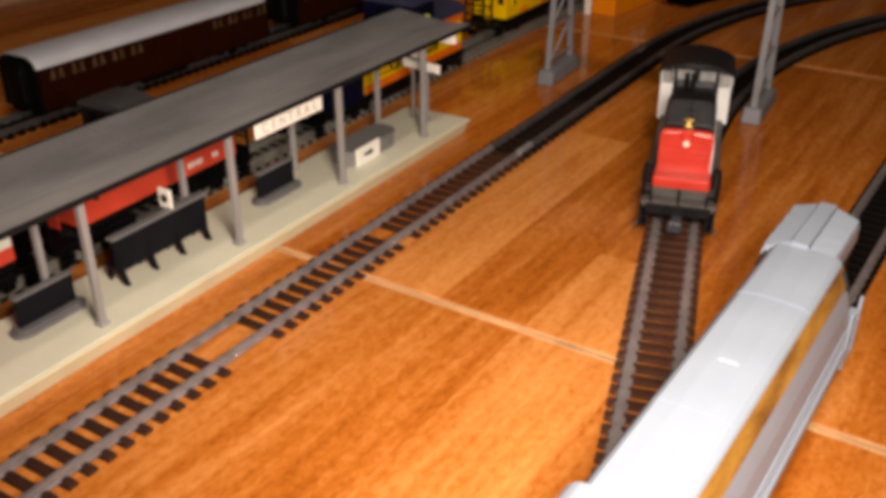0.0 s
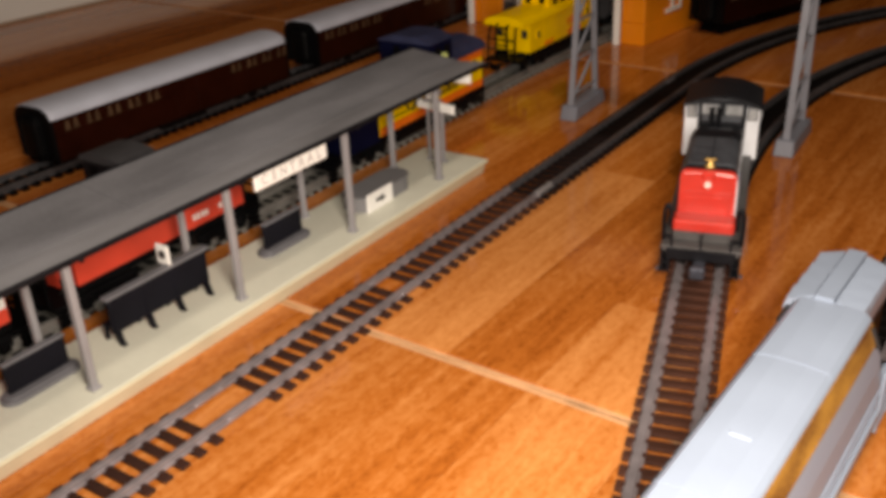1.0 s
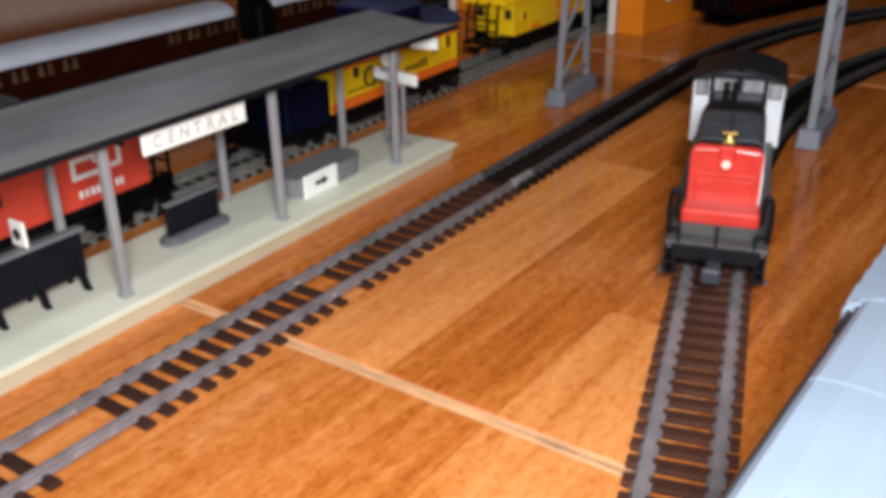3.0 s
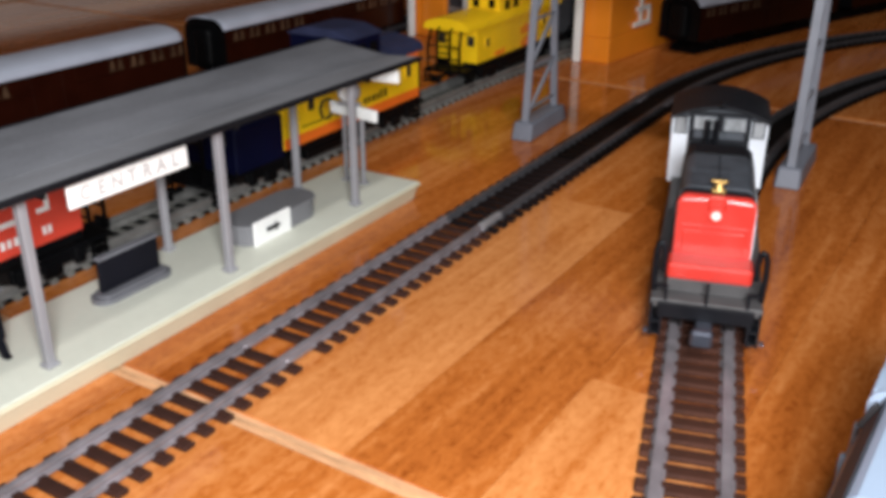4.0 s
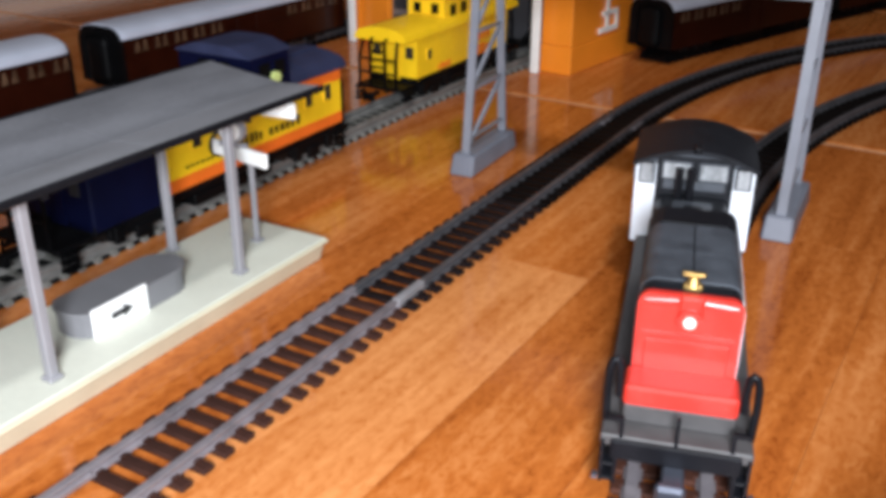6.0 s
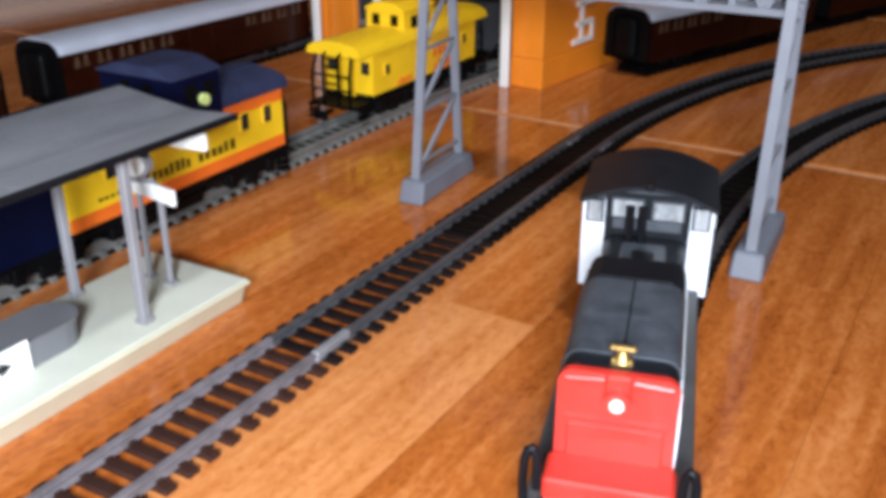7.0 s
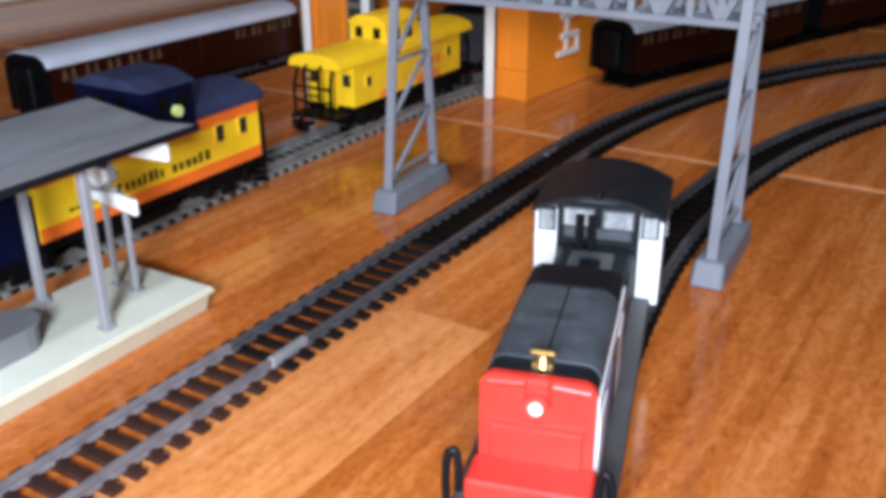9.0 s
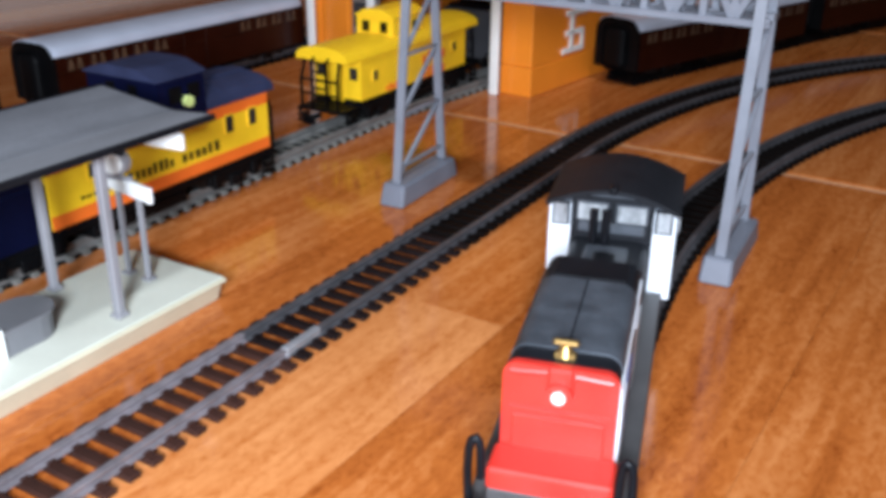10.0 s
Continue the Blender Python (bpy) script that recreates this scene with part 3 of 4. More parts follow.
for k in range(4):
    yy = yl0 + 0.002 + (yl1 - yl0 - 0.004) * k / 3
    bm = bar(bmesh.new(), (xl, yy, 0.0265), (xl + 0.0005, yy, 0.0125), 0.0019)
    bar(bm, (xl + 0.0004, yy, 0.0132), (xl + 0.0020, yy, DECK + 0.0004), 0.0019)
    box(bm, xl + 0.0010, xl + 0.0038, yy - 0.0010, yy + 0.0010, DECK, DECK + 0.0009, 0.0002)
    bar(bm, (xl - 0.0062, yy, 0.0142), (xl - 0.0068, yy, DECK), 0.0014)
    part("leg", bm, BENCH, lb)
plate = thing("ring_sign", "small white plate with a dark ring above the long bench", "sign", 0.0239, 0.4609, HP, group="white platform signs")
part("plate", B(xl - 0.0046, xl + 0.0026, -0.2042, -0.2032, 0.0292, 0.0376, 0.0005, 2), WHITE, plate)
bm = cyl(bmesh.new(), (xl - 0.0010, -0.2045, 0.0334), (xl - 0.0010, -0.2041, 0.0334), 0.0018, 16)
part("ring", bm, INK, plate)
part("stem", B(xl - 0.0029, xl - 0.0021, -0.2040, -0.2033, 0.0155, 0.0296), POST, plate)

kiosk = thing("planter", "low grey rounded planter box on the platform", "planter", 0.0239, 0.4609, HP)
bm = bmesh.new()
pts = []
yc0, yc1, xc, r = -0.0870, -0.0580, -0.0235, 0.0080
pts += [(xc + r * math.cos(a), yc1 + r * math.sin(a)) for a in [math.pi * i / 8 for i in range(9)]]
pts += [(xc - r * math.cos(a), yc0 - r * math.sin(a) * 0.7) for a in [math.pi * i / 8 for i in range(9)]]
for z0, z1, k in ((DECK, 0.0148, 1.0), (0.0148, 0.0158, 1.04)):
    ym = (yc0 + yc1) / 2
    lo = [bm.verts.new((xc + (x - xc) * k, ym + (y - ym) * k, z0)) for x, y in pts]
    hi = [bm.verts.new((xc + (x - xc) * k, ym + (y - ym) * k, z1)) for x, y in pts]
    bm.faces.new(list(reversed(lo)))
    bm.faces.new(hi)
    for i in range(len(pts)):
        j = (i + 1) % len(pts)
        bm.faces.new((lo[i], lo[j], hi[j], hi[i]))
part("basin", bm, KIOSK, kiosk)
panel = thing("arrow_panel", "white panel with a black arrow leaning on the planter", "sign", 0.0239, 0.4609, HP, group="white platform signs")
part("panel", B(-0.0153, -0.0143, -0.0905, -0.0702, DECK, 0.0172, 0.0003), WHITE, panel)
bm = bmesh.new()
for f in (((-0.0141, -0.0842, 0.0121), (-0.0141, -0.0796, 0.0121), (-0.0141, -0.0796, 0.0137), (-0.0141, -0.0842, 0.0137)), ((-0.0141, -0.0797, 0.0111), (-0.0141, -0.0765, 0.0129), (-0.0141, -0.0797, 0.0147))):
    a = [bm.verts.new(p) for p in f]
    b = [bm.verts.new((p[0] + 0.0003, p[1], p[2])) for p in f]
    bm.faces.new(a)
    bm.faces.new(list(reversed(b)))
    for i in range(len(a)):
        j = (i + 1) % len(a)
        bm.faces.new((a[j], a[i], b[i], b[j]))
bmesh.ops.recalc_face_normals(bm, faces=bm.faces[:])
part("arrow", bm, INK, panel)


# ---- signal gantry ----
gantry = thing("signal_gantry", "grey lattice signal gantry spanning the two tracks", "gantry", 0.0833, 0.5680, 27.5)
# the second tower's place in the gantry's own axes
gm = gantry.matrix_world.inverted()
t2 = gm @ Vector((0.1980, 0.4986, 0.0))
for cx, cy in ((0.0, 0.0), (t2.x, t2.y)):
    bm = box(bmesh.new(), cx - 0.0056, cx + 0.0056, cy - 0.0250, cy + 0.0250, 0.0, 0.0092, 0.0008, taper=0.10)
    part("footing", bm, TOWER_BASE, gantry, "grey block footing")
    top = 0.110
    for sy in (-1, 1):
        p0 = Vector((cx, cy + sy * 0.0195, 0.0088))
        p1 = Vector((cx, cy + sy * 0.0085, top))
        part("leg", bar(bmesh.new(), p0, p1, 0.0036, 0.0013), TOWER, gantry)
    lv = [0.0105, 0.0365, 0.0605, 0.0840, 0.1060]
    wide = lambda z: 0.0195 + (0.0085 - 0.0195) * (z - 0.0095) / (top - 0.0095)
    for i, (za, zb) in enumerate(zip(lv, lv[1:])):
        part("brace", bar(bmesh.new(), (cx, cy - wide(za), za), (cx, cy + wide(zb), zb), 0.0016, 0.0011), TOWER, gantry)
        part("brace", bar(bmesh.new(), (cx, cy - wide(zb), zb), (cx, cy + wide(zb), zb), 0.0016, 0.0011), TOWER, gantry)
    part("brace", bar(bmesh.new(), (cx, cy - wide(0.015), 0.0150), (cx, cy + wide(0.015), 0.0150), 0.0016, 0.0011), TOWER, gantry)
a, b = Vector((-0.006, 0, 0)), Vector((t2.x + 0.0018, t2.y, 0))
du = (b - a).normalized()
dv = Vector((-du.y, du.x, 0))
N = 14
ZB, ZT = 0.0862, 0.1063
for sy in (-1, 1):
    for z in (ZB, ZT):
        part("chord", bar(bmesh.new(), a + dv * sy * 0.0075 + Vector((0, 0, z)), b + dv * sy * 0.0075 + Vector((0, 0, z)), 0.0052, 0.0022), TOWER, gantry)


def web_bar(p, q, w):
    part("lattice_bar", bar(bmesh.new(), p, q, w), TOWER, gantry)


for i in range(N):
    p, q = a.lerp(b, i / N), a.lerp(b, (i + 1) / N)
    for sy in (-1, 1):
        o = dv * sy * 0.0075
        z0, z1 = (ZB, ZT) if i % 2 else (ZT, ZB)
        web_bar(p + o + Vector((0, 0, z0)), q + o + Vector((0, 0, z1)), 0.0024)
        web_bar(p + o + Vector((0, 0, ZB)), p + o + Vector((0, 0, ZT)), 0.0024)
    s = 1 if i % 2 else -1
    for z in (ZB, ZT):
        web_bar(p + dv * s * 0.0075 + Vector((0, 0, z)), q - dv * s * 0.0075 + Vector((0, 0, z)), 0.0030)
part("walkway", (lambda m: (bar(m, a + Vector((0, 0, 0.1080)), b + Vector((0, 0, 0.1080)), 0.019, 0.0010), m)[1])(bmesh.new()), TOWER, gantry)


# ---- rolling stock ----
def coach(x, y, heading, label, length=0.198):
    """A maroon coach; its near end stands at y = 0 of its own axes."""
    c = thing("passenger_coach", label, "coach", x, y, heading, group="maroon coaches")
    L = length
    part("body", loft(bmesh.new(), round_profile(0.0165, 0.0105, 0.0368, 0.003), 0.0, L), BROWN, c)
    prof = arc_profile(0.0170, 0.0358, 0.0425, 12, 0.0350)
    st = [(-0.001, 0.93), (0.002, 0.985), (0.006, 1.0), (L - 0.006, 1.0), (L - 0.002, 0.985), (L + 0.001, 0.93)]
    bm = loft(bmesh.new(), prof, 0, L, st)
    roof = part("roof", bm, COACH_ROOF, c, "light grey curved roof")
    for s in (-1, 1):
        for k in list(range(5)) + list(range(8, 12)):
            y0 = 0.006 + 0.0148 * k + (0.012 if k > 6 else 0.0)
            x0, x1 = (0.0164, 0.0168) if s > 0 else (-0.0168, -0.0164)
            w = part("window", B(x0, x1, y0, y0 + 0.0105, 0.0268, 0.0336, 0.0001), BROWN, c)
            cur = bmesh.new()
            for k0 in (0.0, 0.0056):
                xs = (x0 + s * 0.0002, x1 + s * 0.0003)
                ring = [[cur.verts.new((px, y0 + k0 + py, pz)) for py, pz in ((0.0006, 0.0272), (0.0044, 0.0272), (0.0032, 0.0332), (0.0018, 0.0332))] for px in xs]
                for f in (ring[0], ring[1]):
                    cur.faces.new(f)
                for i in range(4):
                    j = (i + 1) % 4
                    cur.faces.new((ring[0][i], ring[0][j], ring[1][j], ring[1][i]))
            bmesh.ops.recalc_face_normals(cur, faces=cur.faces[:])
            part("curtain", cur, CREAM, w, "cream curtains drawn to a peak")
        for yd in (0.088, 0.106):
            x0, x1 = (0.0165, 0.0171) if s > 0 else (-0.0171, -0.0165)
            part("door", B(x0, x1, yd, yd + 0.009, 0.0125, 0.0350, 0.0002), BROWN, c)
        for z in (0.0260, 0.0344):
            x0, x1 = (0.0164, 0.0170) if s > 0 else (-0.0170, -0.0164)
            part("moulding", B(x0, x1, 0.001, L - 0.001, z, z + 0.0007), BROWN, c)
    for y0, s in ((0, -1), (L, 1)):
        e = part("gangway", B(-0.0085, 0.0085, min(y0, y0 + s * 0.006), max(y0, y0 + s * 0.006), 0.0100, 0.0372, 0.0050, 3), FRAME, c, "black corridor connector")
        part("end_wall", loft(bmesh.new(), round_profile(0.0164, 0.0105, 0.0412, 0.0095, 6), min(y0, y0 + s * 0.0022), max(y0, y0 + s * 0.0022)), FRAME, c)
    part("underframe", B(-0.0135, 0.0135, 0.004, L - 0.004, 0.0095, 0.0112, 0.0004), FRAME, c)
    part("battery_box", B(-0.0125, 0.0125, L * 0.40, L * 0.60, 0.0050, 0.0105, 0.0006), FRAME, c)
    for yb in (0.034, L - 0.034):
        bogie(c, yb)
    return c


ec = lambda s: (E0[0] + SE * s, E0[1] + CE * s)
coach(*ec(0.308), HE, "maroon coach with a grey roof on the far track", 0.191)
coach(*ec(0.5355), HE, "maroon coach with a grey roof, coupled behind another")

HR = 48.0
coach(0.1995, 0.7633, HR, "maroon coach with a grey roof beside the orange shed")
coach(0.1995 + 0.225 * math.sin(radians(HR)), 0.7633 + 0.225 * math.cos(radians(HR)), HR + 3, "maroon coach standing far off in the dark")
coach(0.1995 + 0.445 * math.sin(radians(HR + 1)), 0.7633 + 0.445 * math.cos(radians(HR + 1)), HR + 5, "maroon coach at the dim end of the row")
ROWS_F = trail(0.1995 + 0.004 * math.sin(radians(HR)), 0.7633 + 0.004 * math.cos(radians(HR)), HR, [(0.216, 0), (0.55, 9.0)])
track("back_track", "dark railway track under the coaches by the shed", ROWS_F, TIE_BLACK_ME, FRAME)


def railing(parent, y, s, name="end_railing", z0=0.0135, z1=0.0300, hw=0.0135):
    """The railing and ladder at a caboose's end."""
    m = FRAME
    bm = bmesh.new()
    for z in (z1, (z0 + z1) / 2):
        bar(bm, (-hw, y, z), (hw, y, z), 0.0009)
    r = part(name, bm, m, parent, "black end railing with a ladder")
    for x in (-hw, -0.0045, 0.0045, hw):
        part("upright", bar(bmesh.new(), (x, y, z0), (x, y, z1 + (0.009 if abs(x) < 0.01 else 0.0)), 0.0011), m, r)
    for k in range(6):
        z = z0 + 0.002 + k * 0.0042
        part("rung", bar(bmesh.new(), (-0.0045, y, z), (0.0045, y, z), 0.0008), m, r)
    for x in (-0.0045, 0.0045):
        part("ladder_hook", bar(bmesh.new(), (x, y, z1 + 0.009), (x, y - s * 0.010, z1 + 0.015), 0.0010), m, r)
    for x in (-hw, hw):
        part("grab_iron", bar(bmesh.new(), (x, y, z1), (x * 0.92, y - s * 0.004, z1 + 0.0125), 0.0011), m, r)
    return r


def caboose(x, y, heading, label, length, body, roof_m, cup_m, cup, cup_roof, cup_half, stripes=(), blue_end=0.0, windows=(), letters=(), half=0.0170, H=0.0420, z_low=0.0135, z_cup=0.0575, over=(0.013, 0.013), flat=False, ribs=True, open_frame=False):
    """A caboose on its trucks; y = 0 is the near end of its body. cup: the cupola's start and end along the body."""
    c = thing("caboose", label, "caboose", x, y, heading, group="cabooses")
    L = length
    part("body", loft(bmesh.new(), [(-half, z_low), (half, z_low), (half, H), (-half, H)], blue_end, L), body, c)
    if blue_end:
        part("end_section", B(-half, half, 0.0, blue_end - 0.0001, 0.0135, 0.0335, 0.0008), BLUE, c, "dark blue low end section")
    for z0, z1, m in stripes:
        for s in (-1, 1):
            x0, x1 = (half, half + 0.0003) if s > 0 else (-half - 0.0003, -half)
            part("stripe", B(x0, x1, blue_end, L - 0.0001, z0, z1), m, c)
    prof = arc_profile(half + 0.0012, H - 0.0002, H + 0.0058, 10, H - 0.0012)
    y_roof = blue_end - 0.004 if blue_end else -over[0]
    roof = part("roof", loft(bmesh.new(), prof, y_roof, L + over[1]), roof_m, c)
    for k in range(7):
        yy = 0.003 - over[0] + (L + over[0] + over[1] - 0.006) * k / 6
        if cup[0] - 0.002 < yy < cup[1] + 0.002 or yy < y_roof or not ribs:
            continue
        rib = [(px * 1.008, pz + 0.0004) for px, pz in prof]
        part("roof_rib", loft(bmesh.new(), rib, yy - 0.0005, yy + 0.0005), roof_m, roof)
    for a0, a1 in ((y_roof + 0.001, cup[0]), (cup[1], L + over[1] - 0.001)) if ribs else ():
        part("roof_walk", B(-0.0035, 0.0035, a0, a1, H + 0.0055, H + 0.0066, 0.0002), roof_m, roof)
    cu = part("cupola", loft(bmesh.new(), [(-cup_half, H - 0.004), (cup_half, H - 0.004), (cup_half * 0.97, z_cup), (-cup_half * 0.97, z_cup)], *cup), cup_m, c)
    ch = cup_half + 0.0004
    cap = arc_profile(ch, z_cup - 0.0005, z_cup + 0.0031, 8, z_cup - 0.0009)
    if flat:
        cap = [(ch, z_cup - 0.0008), (ch, z_cup - 0.0002), (ch * 0.52, z_cup + 0.0030), (ch * 0.30, z_cup + 0.0034), (-ch * 0.30, z_cup + 0.0034), (-ch * 0.52, z_cup + 0.0030), (-ch, z_cup - 0.0002), (-ch, z_cup - 0.0008)]
    part("cupola_roof", loft(bmesh.new(), cap, cup[0] - 0.0008, cup[1] + 0.0008), cup_roof, cu)
    for s in (-1, 1):
        for k in (0.22, 0.62):
            y0 = cup[0] + (cup[1] - cup[0]) * k
            x0, x1 = (cup_half * 0.975, cup_half + 0.0002) if s > 0 else (-cup_half - 0.0002, -cup_half * 0.975)
            part("window", B(x0, x1, y0, y0 + 0.006, z_cup - 0.0100, z_cup - 0.0040), FRAME, cu)
    for xx in (-0.008, 0.0035):
        part("window", B(xx, xx + 0.0045, cup[0] - 0.0003, cup[0] + 0.0004, z_cup - 0.0085, z_cup - 0.0030), FRAME, cu)
        part("window", B(xx, xx + 0.0045, cup[1] - 0.0004, cup[1] + 0.0003, z_cup - 0.0085, z_cup - 0.0030), FRAME, cu)
    for y0, w, z0, z1 in windows:
        for s in (-1, 1):
            x0, x1 = (half - 0.0001, half + 0.0006) if s > 0 else (-half - 0.0006, -half + 0.0001)
            wn = part("window", B(x0, x1, y0 - w / 2, y0 + w / 2, z0, z1, 0.0001), body, c)
            x0, x1 = (half + 0.0004, half + 0.0008) if s > 0 else (-half - 0.0008, -half - 0.0004)
            part("pane", B(x0, x1, y0 - w / 2 + 0.0006, y0 + w / 2 - 0.0006, z0 + 0.0006, z1 - 0.0006), INK, wn, "dark pane")
    for y0, y1, z0, z1, n, m, sd in letters:
        bars_text(c, half + 0.0003, y0, y1, z0, z1, n, m, seed=sd)
    for yy, s in ((-over[0] - 0.0025, -1), (L + over[1] + 0.0025, 1)):
        reach = abs(yy if s < 0 else yy - L)
        part("end_platform", B(-half + 0.0005, half - 0.0005, min(yy, yy - s * reach), max(yy, yy - s * reach), 0.0118, 0.0135, 0.0003), FRAME, c)
        railing(c, yy, s, z1=H - 0.0105, hw=half - 0.0035)
        e0 = 0.0 if s < 0 else L
        part("end_door", B(-0.004, 0.004, min(e0, e0 + s * 0.0005), max(e0, e0 + s * 0.0005), 0.0145, 0.0335), BLUE if blue_end and s < 0 else body, c)
        part("end_window", B(-0.0125, -0.0080, min(e0, e0 + s * 0.0006), max(e0, e0 + s * 0.0006), 0.0265, 0.0325), INK, c)
        part("end_window", B(0.0080, 0.0125, min(e0, e0 + s * 0.0006), max(e0, e0 + s * 0.0006), 0.0265, 0.0325), INK, c)
        for xx in (-0.0150, 0.0150):
            st = bmesh.new()
            for k in range(3):
                box(st, xx - 0.002, xx + 0.002, yy - s * (0.0055) - 0.003, yy - s * 0.0055 + 0.003, 0.0045 + 0.003 * k, 0.0051 + 0.003 * k)
            bar(st, (xx, yy - s * 0.0085, 0.0045), (xx, yy - s * 0.0085, 0.012), 0.0008)
            bar(st, (xx, yy - s * 0.0025, 0.0045), (xx, yy - s * 0.0025, 0.012), 0.0008)
            part("steps", st, FRAME, c)
        coupler(c, yy, s)
    z_fr = z_low - 0.0022 if open_frame else 0.0112
    part("underframe", B(-half + 0.0025, half - 0.0025, 0.0, L, z_fr, z_low + 0.0001, 0.0003), FRAME, c)
    if open_frame:
        for yy in (L * 0.15, L * 0.85):
            part("bolster", B(-half + 0.003, half - 0.003, yy - 0.006, yy + 0.006, 0.0090, z_fr, 0.0003), FRAME, c)
    else:
        part("tool_box", B(-0.0154, 0.0154, L * 0.34, L * 0.66, 0.0066, 0.0115, 0.0005), FRAME, c)
    bogie(c, L * 0.15, 0.0115, out=0.0028)
    bogie(c, L * 0.85, 0.0115, out=0.0028)
    for s in (-1, 1):
        part("side_sill", B(s * (half - 0.0010) - 0.0008, s * (half - 0.0010) + 0.0008, 0.0, L, z_low - 0.0037, z_low - 0.0001, 0.0003), FRAME, c)
    return c


cs = lambda s: (0.0031 + SC * s, 0.5836 + CC * s)
blue_caboose = caboose(*cs(-0.1440), HC, "yellow and orange caboose with a dark blue roof and end", 0.1440, YELLOW, BLUE_ROOF_LIT, BLUE, (0.0825, 0.1065), BLUE_ROOF_LIT, 0.0188, z_low=0.0164, over=(0.013, 0.0035), flat=True,
        stripes=((0.0164, 0.0212, ORANGE), (0.0358, 0.0420, ORANGE)), blue_end=0.0315,
        windows=((0.1196, 0.0052, 0.0285, 0.0362), (0.1335, 0.0052, 0.0285, 0.0362), (0.0507, 0.0056, 0.0300, 0.0360)),
        letters=((0.0690, 0.0890, 0.0235, 0.0275, 7, INK_OLIVE, 3), (0.0925, 0.1140, 0.0235, 0.0275, 6, INK_OLIVE, 5), (0.044, 0.060, 0.0238, 0.0248, 6, INK_OLIVE, 6)))
ring = bmesh.new()
for i in range(20):
    if i in (0, 1, 19):
        continue
    a0, a1 = math.pi * 2 * i / 20, math.pi * 2 * (i + 1) / 20
    bar(ring, (0.0174, 0.0622 + 0.0046 * math.cos(a0), 0.0285 + 0.0046 * math.sin(a0)), (0.0174, 0.0622 + 0.0046 * math.cos(a1), 0.0285 + 0.0046 * math.sin(a1)), 0.0016, 0.0008)
part("ring_emblem", ring, INK, blue_caboose, "dark open ring emblem")
lampbm = cyl(bmesh.new(), (0.0182, 0.0965, 0.0472), (0.0204, 0.0965, 0.0472), 0.0022, 14)
part("marker_lamp", lampbm, LIME, blue_caboose, "pale green marker lamp")
red_caboose = caboose(*cs(-0.3175), HC, "red caboose with white lettering and a dark roof", 0.0945, WAGON_RED, DARK_ROOF, BLACK, (0.034, 0.052), DARK_ROOF, 0.0135, z_low=0.0188, over=(0.010, 0.010), open_frame=True,
        windows=((0.0310, 0.0055, 0.0290, 0.0350), (0.008, 0.0055, 0.0290, 0.0350)),
        letters=((0.0625, 0.0725, 0.0222, 0.0250, 4, WHITE, 9), (0.0785, 0.0827, 0.0222, 0.0250, 2, WHITE, 10)))
em = bmesh.new()
for y0, y1, z0, z1 in ((0.0610, 0.0722, 0.0354, 0.0371), (0.0610, 0.0627, 0.0308, 0.0355), (0.0610, 0.0722, 0.0292, 0.0309), (0.0705, 0.0722, 0.0336, 0.0355), (0.0810, 0.0827, 0.0300, 0.0370), (0.0776, 0.0811, 0.0300, 0.0316)):
    box(em, 0.0170, 0.0173, y0, y1, z0, z1)
part("emblem", em, WHITE, red_caboose, "white painted ring and hook emblem")
spot_caboose = caboose(*cs(-0.4545), HC, "red caboose with a white spot, behind the platform's near end", 0.1060, WAGON_RED, DARK_ROOF, BLACK, (0.026, 0.052), DARK_ROOF, 0.0150, z_low=0.0188, over=(0.010, 0.010), open_frame=True,
        windows=((0.0370, 0.0055, 0.0290, 0.0350),))
part("spot", B(0.0170, 0.0174, 0.0965, 0.1056, 0.0250, 0.0350, 0.0001), WHITE, spot_caboose, "white painted spot")

HY = 30.5
yx, yy0 = 0.0383, 0.6605
caboose(yx, yy0, HY, "bright yellow caboose with a cupola and red lettering", 0.1060, YELLOW_B, YELLOW_B, YELLOW_B, (0.034, 0.064), YELLOW_B, 0.0120,
        half=0.0148, H=0.0385, z_low=0.0162, z_cup=0.0530, flat=True, ribs=False,
        windows=((0.0120, 0.0048, 0.0245, 0.0305), (0.0920, 0.0048, 0.0260, 0.0320)),
        letters=((0.0580, 0.0840, 0.0250, 0.0310, 5, ORANGE, 11), (0.0590, 0.0830, 0.0165, 0.0225, 6, ORANGE, 12), (0.022, 0.036, 0.0170, 0.0205, 5, ORANGE, 13)))

# a dark hopper wagon behind the yellow caboose, half inside the shed
hw = thing("hopper_wagon", "dark grey hopper wagon standing in the shed", "wagon", yx + 0.134 * math.sin(radians(HY)), yy0 + 0.134 * math.cos(radians(HY)), HY)
part("body", loft(bmesh.new(), [(-0.012, 0.0135), (0.012, 0.0135), (0.0165, 0.020), (0.0165, 0.0430), (-0.0165, 0.0430), (-0.0165, 0.020)], 0.0, 0.115), DARK_ROOF, hw)
for k in range(9):
    part("rib", loft(bmesh.new(), [(-0.0125, 0.014), (0.0125, 0.014), (0.0172, 0.020), (0.0172, 0.0425), (-0.0172, 0.0425), (-0.0172, 0.020)], 0.006 + 0.0125 * k, 0.0072 + 0.0125 * k), DARK_ROOF, hw)
part("load", B(-0.0155, 0.0155, 0.002, 0.113, 0.0425, 0.0455, 0.0015), BLACK, hw)
bogie(hw, 0.020, 0.0095)
bogie(hw, 0.095, 0.0095)
coupler(hw, 0.0, -1)


# red-nosed switcher
HL = 15.0
sw = thing("switcher_locomotive", "black diesel switcher with a red nose and white cab", "locomotive", 0.1168, 0.3432, HL)
HT = 0.0462
